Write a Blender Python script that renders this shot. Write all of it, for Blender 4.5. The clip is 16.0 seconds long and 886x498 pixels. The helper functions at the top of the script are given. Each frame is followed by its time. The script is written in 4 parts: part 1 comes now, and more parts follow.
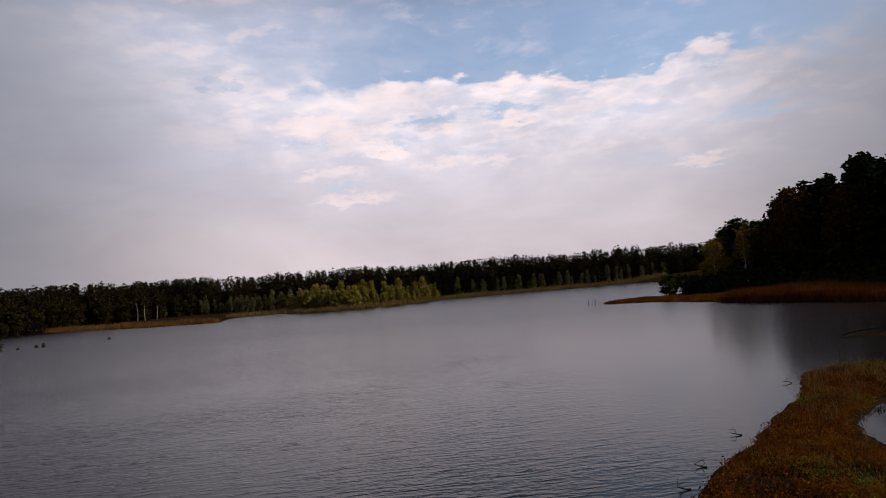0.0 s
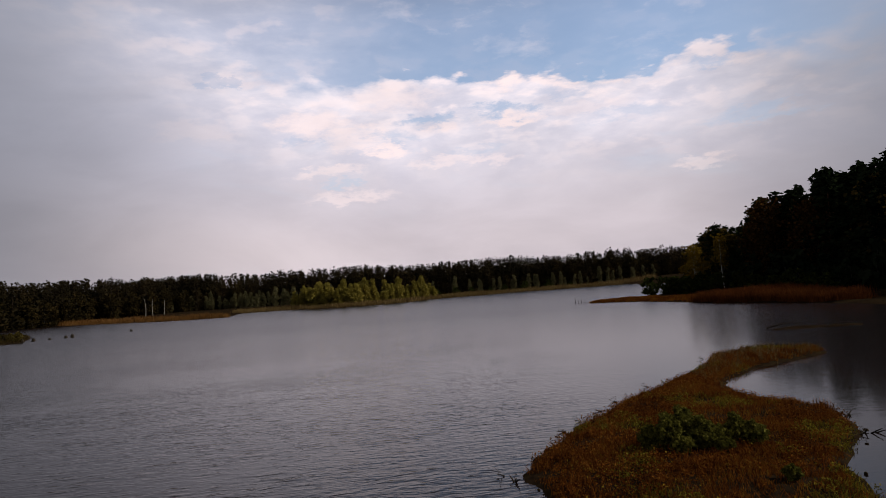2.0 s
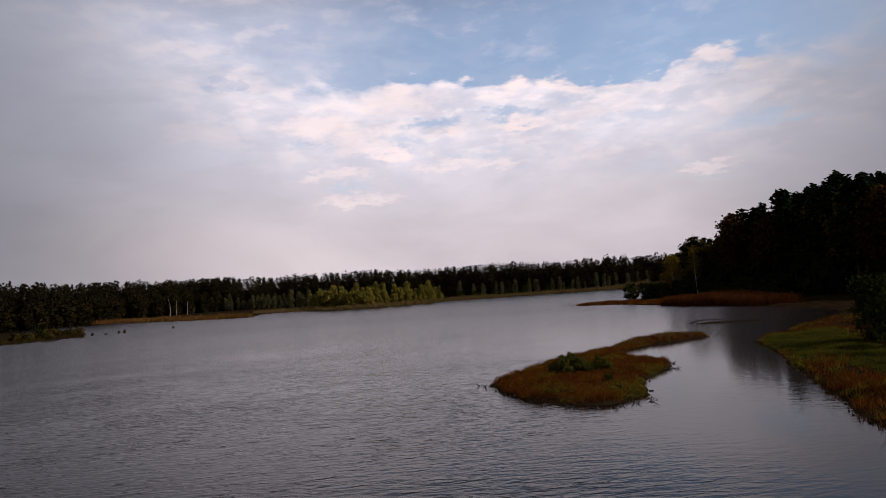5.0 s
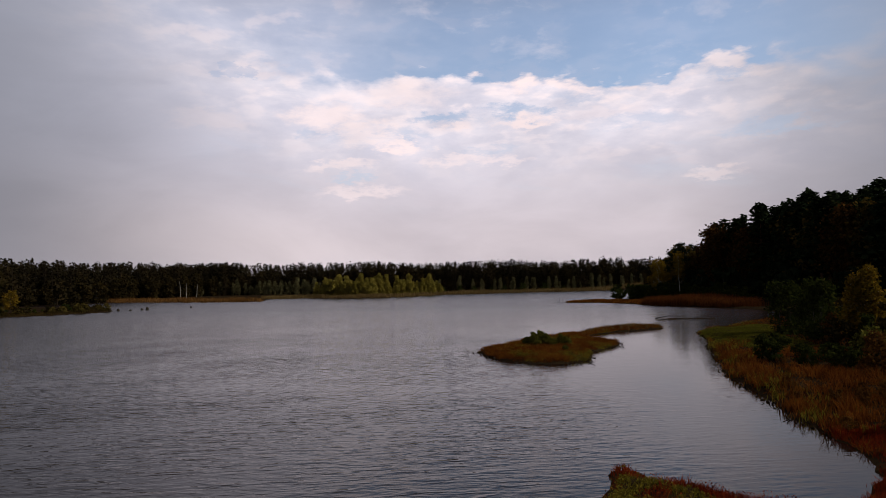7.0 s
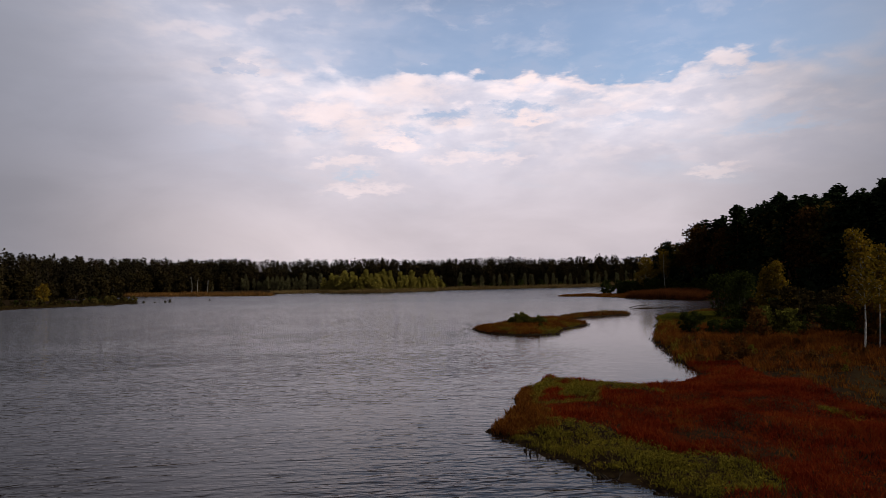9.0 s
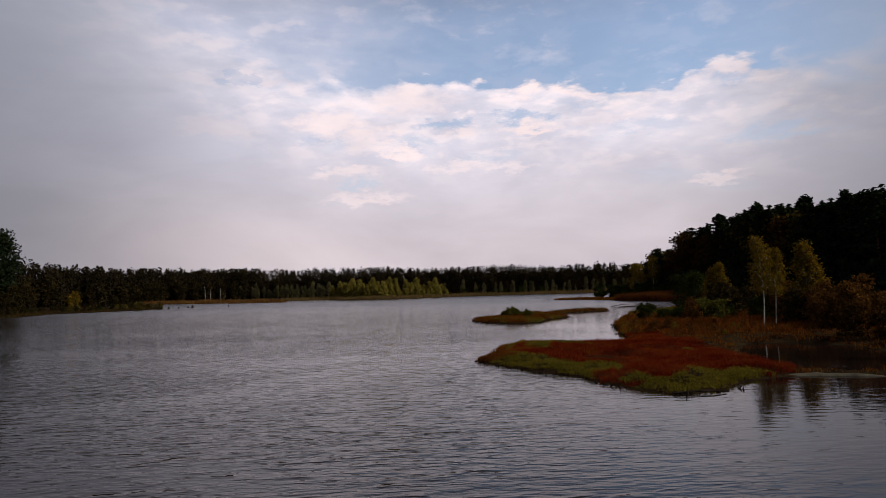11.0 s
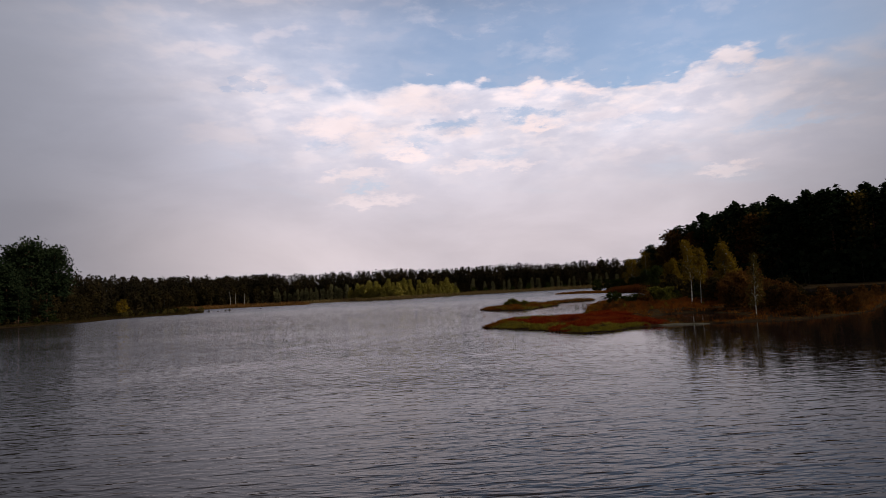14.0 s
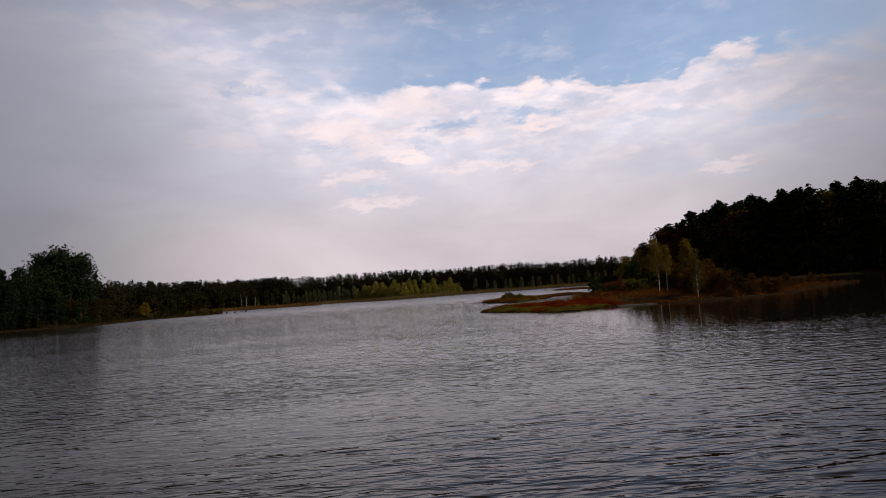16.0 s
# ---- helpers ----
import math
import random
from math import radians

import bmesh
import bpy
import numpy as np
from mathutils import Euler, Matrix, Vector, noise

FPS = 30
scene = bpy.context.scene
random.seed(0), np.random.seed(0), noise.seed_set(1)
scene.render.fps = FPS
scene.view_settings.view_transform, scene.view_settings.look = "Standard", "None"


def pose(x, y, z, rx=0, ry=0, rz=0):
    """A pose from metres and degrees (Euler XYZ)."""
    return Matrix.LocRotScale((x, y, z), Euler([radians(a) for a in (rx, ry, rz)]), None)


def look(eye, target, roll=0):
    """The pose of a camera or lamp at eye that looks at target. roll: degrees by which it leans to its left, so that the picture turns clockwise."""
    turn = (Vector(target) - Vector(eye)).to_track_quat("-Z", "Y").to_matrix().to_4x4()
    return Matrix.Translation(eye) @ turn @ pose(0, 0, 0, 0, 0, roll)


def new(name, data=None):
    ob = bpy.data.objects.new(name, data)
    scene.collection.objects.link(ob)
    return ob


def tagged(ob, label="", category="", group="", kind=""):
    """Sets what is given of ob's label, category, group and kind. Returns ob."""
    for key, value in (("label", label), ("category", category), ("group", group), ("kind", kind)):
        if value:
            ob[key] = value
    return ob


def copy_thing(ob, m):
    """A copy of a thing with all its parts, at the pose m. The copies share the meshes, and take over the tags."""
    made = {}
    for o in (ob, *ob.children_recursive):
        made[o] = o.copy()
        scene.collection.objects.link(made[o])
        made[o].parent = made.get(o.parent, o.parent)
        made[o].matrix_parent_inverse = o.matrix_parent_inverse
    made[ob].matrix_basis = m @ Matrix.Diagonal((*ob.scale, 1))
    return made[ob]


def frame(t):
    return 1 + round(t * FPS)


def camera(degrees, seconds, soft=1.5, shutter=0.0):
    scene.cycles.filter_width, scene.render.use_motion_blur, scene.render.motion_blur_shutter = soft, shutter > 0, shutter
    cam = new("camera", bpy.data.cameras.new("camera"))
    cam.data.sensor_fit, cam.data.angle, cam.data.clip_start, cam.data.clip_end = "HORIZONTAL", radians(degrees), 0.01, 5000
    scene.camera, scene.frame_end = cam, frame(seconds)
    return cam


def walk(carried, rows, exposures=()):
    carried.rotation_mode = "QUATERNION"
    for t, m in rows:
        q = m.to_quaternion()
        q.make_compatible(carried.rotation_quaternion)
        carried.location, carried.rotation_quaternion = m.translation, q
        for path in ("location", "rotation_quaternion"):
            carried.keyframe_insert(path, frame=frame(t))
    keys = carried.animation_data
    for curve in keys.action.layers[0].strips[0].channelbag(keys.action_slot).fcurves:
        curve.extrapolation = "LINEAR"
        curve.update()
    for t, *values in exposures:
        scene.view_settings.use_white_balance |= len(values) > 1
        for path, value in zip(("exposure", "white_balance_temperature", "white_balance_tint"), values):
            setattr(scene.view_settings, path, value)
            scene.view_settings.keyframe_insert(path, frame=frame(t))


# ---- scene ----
cam = camera(68.0, 16.0, soft=0.9)
PATH = [
    (0, (-1.227, 11.301, 6.58), (-1.276, 13.298, 6.69), -4.6),
    (0.5, (-1.216, 8.48, 6.683), (-1.257, 10.476, 6.805), -3.4),
    (1, (-1.315, 5.635, 6.615), (-1.358, 7.631, 6.735), -4.4),
    (1.5, (-1.306, 2.774, 6.518), (-1.349, 4.77, 6.631), -4.5),
    (2, (-1.491, -1.186, 6.682), (-1.531, 0.811, 6.788), -4.0),
    (2.5, (-1.345, -4.67, 6.763), (-1.363, -2.674, 6.88), -2.4),
    (3, (-1.331, -7.667, 6.763), (-1.355, -5.671, 6.873), -2.7),
    (3.5, (-1.376, -10.668, 6.784), (-1.404, -8.671, 6.891), -3.4),
    (4, (-1.178, -15.448, 6.912), (-1.226, -13.453, 7.031), -3.7),
    (6.5, (-0.951, -33.825, 6.412), (-1.023, -31.83, 6.523), -3.2),
    (7, (-0.769, -37.685, 6.278), (-0.831, -35.689, 6.381), -1.2),
    (7.5, (-0.602, -41.23, 6.078), (-0.651, -39.234, 6.192), 0.0),
    (8, (-0.517, -45.102, 6.041), (-0.576, -43.108, 6.179), -1.1),
    (8.5, (-0.404, -48.764, 5.883), (-0.478, -46.768, 5.985), -2.2),
    (9, (-0.372, -52.848, 5.576), (-0.438, -50.851, 5.671), -1.0),
    (11.5, (0.116, -72.3, 4.293), (0.04, -70.306, 4.419), -1.4),
    (12, (0.138, -76.482, 4.391), (0.068, -74.485, 4.493), 0.5),
    (12.5, (-0.083, -80.995, 4.422), (-0.201, -79.001, 4.513), -5.1),
    (13, (-0.005, -84.986, 4.305), (-0.14, -82.995, 4.425), -5.7),
    (13.5, (0.349, -88.121, 4.179), (0.249, -86.127, 4.297), -1.1),
    (14, (0.235, -92.059, 3.849), (0.133, -90.066, 3.973), -3.0),
    (14.5, (0.2, -96.099, 3.482), (0.097, -94.106, 3.609), -3.6),
    (15, (0.29, -100.432, 3.255), (0.192, -98.438, 3.376), -3.1),
    (15.5, (0.494, -103.778, 2.737), (0.397, -101.783, 2.842), -1.9),
    (16, (0.772, -107.147, 2.844), (0.662, -105.154, 2.972), -4.0),
]
walk(cam, [(t, look(eye, target, roll)) for t, eye, target, roll in PATH])

# ---- light: pale broken cloud over blue, a weak veiled sun ----
SUN_EL, SUN_AZ = radians(36), radians(99)      # azimuth from +y towards +x


def sky_world():
    world = bpy.data.worlds.new("sky")
    scene.world = world
    world.use_nodes = True
    nt = world.node_tree
    nt.nodes.clear()
    L = nt.links.new

    def node(kind, **kw):
        n = nt.nodes.new(kind)
        for k, v in kw.items():
            if k == "operation":
                n.operation = v
            elif k == "sky_type":
                n.sky_type = v
        return n

    def val(n, i, v):
        if hasattr(v, "is_linked"):
            L(v, n.inputs[i])
        else:
            n.inputs[i].default_value = v

    def math_(op, a, b=0.0, c=None):
        n = node("ShaderNodeMath", operation=op)
        val(n, 0, a)
        val(n, 1, b)
        if c is not None:
            val(n, 2, c)
        return n.outputs[0]

    def smooth(x, lo, hi):
        n = node("ShaderNodeMapRange")
        n.interpolation_type = "SMOOTHSTEP"
        val(n, 0, x)
        val(n, 1, lo)
        val(n, 2, hi)
        return n.outputs[0]

    def mix(f, a, b):
        n = node("ShaderNodeMix")
        n.data_type = "RGBA"
        val(n, 0, f)
        for i, c in ((6, a), (7, b)):
            if hasattr(c, "is_linked"):
                L(c, n.inputs[i])
            else:
                n.inputs[i].default_value = (*c, 1)
        return n.outputs[2]

    def noise_(vec, scale, detail=5.0, rough=0.55, dist=0.0):
        n = node("ShaderNodeTexNoise")
        L(vec, n.inputs["Vector"])
        n.inputs["Scale"].default_value = scale
        n.inputs["Detail"].default_value = detail
        n.inputs["Roughness"].default_value = rough
        n.inputs["Distortion"].default_value = dist
        return n.outputs[0]

    tc = node("ShaderNodeTexCoord")
    sep = node("ShaderNodeSeparateXYZ")
    L(tc.outputs["Generated"], sep.inputs[0])
    X, Y, Z = sep.outputs
    az = math_("ARCTAN2", X, Y)
    el = math_("ARCSINE", Z)
    comb = node("ShaderNodeCombineXYZ")
    L(az, comb.inputs[0])
    L(math_("MULTIPLY", el, 2.4), comb.inputs[1])
    flat = comb.outputs[0]
    fine = noise_(flat, 9.0, 7.0, 0.6, 0.3)
    mid = noise_(flat, 4.0, 6.0, 0.55, 0.4)
    big = noise_(flat, 1.6, 3.0, 0.5)
    wisp = noise_(flat, 7.0, 8.0, 0.62, 0.25)
    puff = noise_(flat, 17.0, 4.0, 0.5, 0.1)
    long = node("ShaderNodeCombineXYZ")
    L(az, long.inputs[0])
    L(math_("MULTIPLY_ADD", el, 4.2, math_("MULTIPLY", az, 0.25)), long.inputs[1])
    streak = noise_(long.outputs[0], 4.5, 6.0, 0.55, 0.5)

    sky = node("ShaderNodeTexSky", sky_type="NISHITA")
    sky.sun_disc = False
    sky.sun_elevation, sky.sun_rotation = SUN_EL, SUN_AZ
    sky.air_density, sky.dust_density, sky.ozone_density = 1.0, 0.6, 1.5
    scaled = node("ShaderNodeVectorMath", operation="SCALE")
    L(sky.outputs[0], scaled.inputs[0])
    scaled.inputs[3].default_value = SKY_STRENGTH
    blue = scaled.outputs[0]

    # the cloud bank's upper rim, as an elevation over the azimuth
    rim = node("ShaderNodeValToRGB")
    L(math_("MULTIPLY_ADD", az, 1.0 / 1.4, 0.5), rim.inputs[0])
    for k, (a, e) in enumerate(((-0.64, 0.50), (-0.42, 0.435), (-0.33, 0.38), (-0.29, 0.355), (-0.245, 0.322), (-0.14, 0.316), (0.12, 0.309), (0.23, 0.296), (0.305, 0.290), (0.33, 0.303), (0.365, 0.312), (0.46, 0.300), (0.52, 0.292), (0.66, 0.31))):
        p = a / 1.4 + 0.5
        el_ = rim.color_ramp.elements
        s = el_[k] if k < 2 else el_.new(p)
        s.position, s.color = p, (e, e, e, 1)
    # lumps along the rim and ragged holes below it
    lumps = math_("MULTIPLY_ADD", math_("SUBTRACT", puff, 0.5), 0.075, math_("MULTIPLY", math_("SUBTRACT", fine, 0.5), 0.035))
    edge = math_("ADD", math_("SUBTRACT", rim.outputs[0], el), lumps)
    west = math_("MAXIMUM", smooth(az, -0.05, -0.45), math_("MULTIPLY", smooth(az, 0.40, 0.62), 0.9))
    bank = smooth(edge, math_("MULTIPLY", west, -0.09), math_("MULTIPLY_ADD", west, 0.10, 0.016))
    lower = smooth(el, 0.24, 0.05)
    warp = node("ShaderNodeTexNoise")
    L(flat, warp.inputs["Vector"])
    warp.inputs["Scale"].default_value, warp.inputs["Detail"].default_value, warp.inputs["Roughness"].default_value = 24.0, 7.0, 0.66
    off_ = node("ShaderNodeVectorMath", operation="MULTIPLY_ADD")
    L(warp.outputs[1], off_.inputs[0])
    off_.inputs[1].default_value, off_.inputs[2].default_value = (0.16, 0.06, 0), (-0.08, -0.03, 0)
    here = node("ShaderNodeCombineXYZ")
    L(az, here.inputs[0])
    L(el, here.inputs[1])
    bent = node("ShaderNodeVectorMath", operation="ADD")
    L(here.outputs[0], bent.inputs[0])
    L(off_.outputs[0], bent.inputs[1])

    def blots(rows):
        """Soft-edged ragged patches: azimuth, elevation, half width, half height, weight."""
        total = 0.0
        for a, e, ra, re, w in rows:
            d = node("ShaderNodeVectorMath", operation="SUBTRACT")
            L(bent.outputs[0], d.inputs[0])
            d.inputs[1].default_value = (a, e, 0)
            q = node("ShaderNodeVectorMath", operation="MULTIPLY")
            L(d.outputs[0], q.inputs[0])
            q.inputs[1].default_value = (1 / ra, 1 / re, 0)
            r = node("ShaderNodeVectorMath", operation="LENGTH")
            L(q.outputs[0], r.inputs[0])
            total = math_("MAXIMUM", math_("MULTIPLY", smooth(r.outputs["Value"], 1.5, 0.35), w), total)
        return total

    gaps = blots(GAPS)
    holes = math_("MULTIPLY", smooth(streak, 0.52, 0.74), math_("SUBTRACT", 1.0, lower))
    side = smooth(math_("ABSOLUTE", math_("SUBTRACT", az, 0.12)), 0.60, 0.25)
    holes = math_("MULTIPLY", math_("MULTIPLY", holes, side), math_("MULTIPLY", smooth(edge, 0.02, 0.06), 0.3))
    holes = math_("MAXIMUM", holes, math_("MULTIPLY", gaps, 0.75))
    cover = math_("MULTIPLY", bank, math_("SUBTRACT", 1.0, holes))
    thin = math_("MULTIPLY", smooth(wisp, 0.40, 0.72), 0.42)
    veil = math_("MULTIPLY_ADD", smooth(math_("ABSOLUTE", math_("SUBTRACT", az, 0.22)), 0.20, 0.66), 0.62, 0.16)
    cover = math_("MAXIMUM", cover, math_("MAXIMUM", thin, veil))

    # cloud colour: bright tops under the rim, rosy grey low down; the dull grey sides also imitate lens vignetting
    soft_ = math_("MULTIPLY_ADD", fine, 0.4, math_("MULTIPLY_ADD", puff, 0.3, math_("MULTIPLY", streak, 0.3)))
    lit = math_("MULTIPLY", smooth(soft_, 0.37, 0.62), smooth(edge, 0.29, 0.02))
    body = mix(math_("MULTIPLY", lit, 0.75), (0.655, 0.635, 0.745), (1.0, 0.91, 0.965))
    rosy = math_("MULTIPLY", smooth(puff, 0.50, 0.66), math_("MULTIPLY", smooth(edge, 0.20, 0.03), 0.55))
    body = mix(rosy, body, (1.12, 0.93, 0.92))
    low = mix(smooth(big, 0.3, 0.7), (0.62, 0.55, 0.595), (0.73, 0.635, 0.66))
    body = mix(lower, body, low)
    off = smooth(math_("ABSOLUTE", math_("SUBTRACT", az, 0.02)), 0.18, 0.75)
    body = mix(blots(PUFFS), body, (1.0, 0.83, 0.83))
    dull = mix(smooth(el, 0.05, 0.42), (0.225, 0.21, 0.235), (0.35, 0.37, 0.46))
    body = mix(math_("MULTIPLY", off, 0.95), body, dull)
    shade_ = node("ShaderNodeVectorMath", operation="SCALE")      # soft unevenness of the cloud
    L(body, shade_.inputs[0])
    L(math_("MULTIPLY_ADD", smooth(mid, 0.30, 0.70), 0.16, 0.92), shade_.inputs[3])
    body = shade_.outputs[0]
    colour = mix(cover, blue, body)
    # lens vignetting put into the sky colour: both sides dimmed further
    vignette = math_("MULTIPLY", smooth(math_("ABSOLUTE", math_("SUBTRACT", az, -0.03)), 0.31, 0.76), 0.64)
    colour = mix(vignette, colour, (0.25, 0.255, 0.30))
    # out-of-view grey cover overhead and behind, added to darken the water and land
    overhead_dim = math_("MULTIPLY", smooth(el, 0.37, 0.56), 0.93)
    colour = mix(overhead_dim, colour, (0.105, 0.094, 0.096))
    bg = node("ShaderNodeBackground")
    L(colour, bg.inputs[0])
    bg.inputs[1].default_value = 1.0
    out = node("ShaderNodeOutputWorld")
    L(bg.outputs[0], out.inputs[0])


SKY_STRENGTH = 0.15
PUFFS = [(-0.283, 0.311, 0.039, 0.01, 0.6), (-0.205, 0.252, 0.052, 0.017, 0.8), (-0.15, 0.228, 0.047, 0.017, 0.8), (-0.094, 0.209, 0.039, 0.008, 0.9), (-0.184, 0.179, 0.047, 0.007, 0.6), (-0.021, 0.186, 0.052, 0.007, 0.5), (0.056, 0.18, 0.043, 0.007, 0.5), (-0.158, 0.14, 0.056, 0.009, 0.55), (0.094, 0.236, 0.043, 0.009, 0.9), (0.005, 0.24, 0.026, 0.01, 0.7), (-0.09, 0.285, 0.069, 0.019, 0.6), (0.103, 0.307, 0.039, 0.015, 1), (0.047, 0.312, 0.03, 0.01, 1), (0.165, 0.293, 0.052, 0.01, 0.8), (0.278, 0.282, 0.043, 0.011, 0.7), (0.355, 0.301, 0.024, 0.013, 0.6), (0.432, 0.291, 0.06, 0.014, 0.5), (0.365, 0.15, 0.036, 0.008, 0.75), (-0.37, 0.24, 0.052, 0.012, 0.3), (0.214, 0.245, 0.06, 0.009, 0.35)]
GAPS = [(-0.332, 0.311, 0.022, 0.008, 0.75), (-0.03, 0.247, 0.047, 0.008, 0.75), (0.086, 0.255, 0.043, 0.009, 0.8), (-0.09, 0.225, 0.039, 0.008, 0.4), (0.442, 0.202, 0.056, 0.009, 0.45), (-0.171, 0.16, 0.034, 0.006, 0.4), (0.039, 0.197, 0.047, 0.006, 0.3), (0.39, 0.28, 0.026, 0.007, 0.5), (0.262, 0.23, 0.06, 0.009, 0.3), (-0.225, 0.222, 0.026, 0.007, 0.3), (0.182, 0.27, 0.043, 0.007, 0.35)]
sky_world()
sun = new("sun", bpy.data.lights.new("sun", "SUN"))
sun.data.energy, sun.data.angle, sun.data.color = 2.7, radians(8), (1.0, 0.93, 0.82)
sun.matrix_world = look((0, 0, 60), (-60 * math.sin(SUN_AZ) * math.cos(SUN_EL), -60 * math.cos(SUN_AZ) * math.cos(SUN_EL), 60 - 60 * math.sin(SUN_EL)))
tagged(sun, kind="structure")

# ---- materials ----


def material(name, cols, scale=3.0, rough=0.8, island=0.0, bump=0.0, leaf=0.0, spec=0.0, stretch=(1, 1, 1), fine=9.0):
    """cols: two to four colours through which noise runs; island: share of per-piece variation; leaf: share of light let through."""
    m = bpy.data.materials.new(name)
    m.use_nodes = True
    nt = m.node_tree
    L = nt.links.new
    b = nt.nodes["Principled BSDF"]
    geo, tc = nt.nodes.new("ShaderNodeNewGeometry"), nt.nodes.new("ShaderNodeTexCoord")
    mp = nt.nodes.new("ShaderNodeMapping")
    mp.inputs["Scale"].default_value = stretch
    L(geo.outputs["Position"], mp.inputs[0])
    n1, n2 = nt.nodes.new("ShaderNodeTexNoise"), nt.nodes.new("ShaderNodeTexNoise")
    for n, s in ((n1, scale), (n2, scale * fine)):
        L(mp.outputs[0], n.inputs["Vector"])
        n.inputs["Scale"].default_value = s
        n.inputs["Detail"].default_value = 5
    blend = nt.nodes.new("ShaderNodeMix")
    blend.inputs[0].default_value = 0.4
    L(n1.outputs[0], blend.inputs[2])
    L(n2.outputs[0], blend.inputs[3])
    spread = nt.nodes.new("ShaderNodeMapRange")
    spread.inputs[1].default_value, spread.inputs[2].default_value = 0.33, 0.67
    L(blend.outputs[0], spread.inputs[0])
    last = spread.outputs[0]
    if island:
        mi = nt.nodes.new("ShaderNodeMix")
        mi.inputs[0].default_value = island
        L(last, mi.inputs[2])
        L(geo.outputs["Random Per Island"], mi.inputs[3])
        last = mi.outputs[0]
    ramp = nt.nodes.new("ShaderNodeValToRGB")
    for k, c in enumerate(cols):
        e = ramp.color_ramp.elements
        s = e[k] if k < 2 else e.new(1)
        s.position, s.color = 0.08 + 0.84 * k / (len(cols) - 1), (*c, 1)
    L(last, ramp.inputs[0])
    L(ramp.outputs[0], b.inputs["Base Color"])
    b.inputs["Roughness"].default_value = rough
    b.inputs["Specular IOR Level"].default_value = spec
    if bump:
        bp = nt.nodes.new("ShaderNodeBump")
        bp.inputs["Strength"].default_value = 0.7
        bp.inputs["Distance"].default_value = bump
        L(n2.outputs[0], bp.inputs["Height"])
        L(bp.outputs[0], b.inputs["Normal"])
    if leaf:
        tr, ms = nt.nodes.new("ShaderNodeBsdfTranslucent"), nt.nodes.new("ShaderNodeMixShader")
        L(ramp.outputs[0], tr.inputs[0])
        ms.inputs[0].default_value = leaf
        L(b.outputs[0], ms.inputs[1])
        L(tr.outputs[0], ms.inputs[2])
        L(ms.outputs[0], nt.nodes["Material Output"].inputs[0])
    return m


def water_material():
    m = bpy.data.materials.new("lake_water")
    m.use_nodes = True
    nt = m.node_tree
    L = nt.links.new
    b = nt.nodes["Principled BSDF"]
    b.inputs["Base Color"].default_value = (0.010, 0.006, 0.005, 1)
    # below real water's 1.33, which weakens the mirrored sky close by
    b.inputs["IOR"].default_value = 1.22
    b.inputs["Roughness"].default_value = 0.09
    geo = nt.nodes.new("ShaderNodeNewGeometry")

    def field(scale, angle, sx, sy, detail, dist=0.6):
        mp = nt.nodes.new("ShaderNodeMapping")
        mp.vector_type = "TEXTURE"
        mp.inputs["Rotation"].default_value = (0, 0, radians(angle))
        mp.inputs["Scale"].default_value = (1 / sx, 1 / sy, 1)
        L(geo.outputs["Position"], mp.inputs[0])
        n = nt.nodes.new("ShaderNodeTexNoise")
        n.inputs["Scale"].default_value, n.inputs["Detail"].default_value, n.inputs["Distortion"].default_value = scale, detail, dist
        L(mp.outputs[0], n.inputs["Vector"])
        return n.outputs[0]

    wave = field(1.5, 10, 0.42, 1.0, 2.0, 0.5)
    ripple = field(3.4, 6, 0.30, 1.0, 2.0, 0.4)
    small = field(9.0, -4, 0.36, 1.0, 1.0, 0.3)
    patch = field(0.09, 20, 0.4, 1.0, 3.0)
    add = nt.nodes.new("ShaderNodeMath")
    add.operation = "MULTIPLY_ADD"
    L(small, add.inputs[0])
    add.inputs[1].default_value = 0.10
    add2 = nt.nodes.new("ShaderNodeMath")
    add2.operation = "MULTIPLY_ADD"
    L(ripple, add2.inputs[0])
    add2.inputs[1].default_value = 0.68
    crest = nt.nodes.new("ShaderNodeMapRange")
    crest.interpolation_type = "SMOOTHSTEP"
    L(wave, crest.inputs[0])
    crest.inputs[1].default_value, crest.inputs[2].default_value, crest.inputs[4].default_value = 0.47, 0.74, 0.27
    L(crest.outputs[0], add2.inputs[2])
    L(add2.outputs[0], add.inputs[2])
    breeze = nt.nodes.new("ShaderNodeMapRange")
    L(patch, breeze.inputs[0])
    for i, v in ((1, 0.35), (2, 0.65), (3, 0.45), (4, 1.0)):
        breeze.inputs[i].default_value = v
    bp = nt.nodes.new("ShaderNodeBump")
    bp.inputs["Distance"].default_value = RIPPLE
    sep = nt.nodes.new("ShaderNodeSeparateXYZ")
    L(geo.outputs["Position"], sep.inputs[0])
    lee = nt.nodes.new("ShaderNodeMapRange")           # the wooded eastern bank keeps the wind off
    lee.interpolation_type = "SMOOTHSTEP"
    L(sep.outputs[0], lee.inputs[0])
    for i, v in ((1, -2.0), (2, 12.0), (3, 0.0), (4, 0.86)):
        lee.inputs[i].default_value = v
    wind = nt.nodes.new("ShaderNodeMath")
    wind.operation = "MULTIPLY"
    L(breeze.outputs[0], wind.inputs[0])
    open_ = nt.nodes.new("ShaderNodeMapRange")         # and no longer does out in the south
    open_.interpolation_type = "SMOOTHSTEP"
    L(sep.outputs[1], open_.inputs[0])
    for i, v in ((1, -92.0), (2, -62.0), (3, 0.15), (4, 1.0)):
        open_.inputs[i].default_value = v
    calm = nt.nodes.new("ShaderNodeMath")
    calm.operation = "MULTIPLY"
    L(lee.outputs[0], calm.inputs[0])
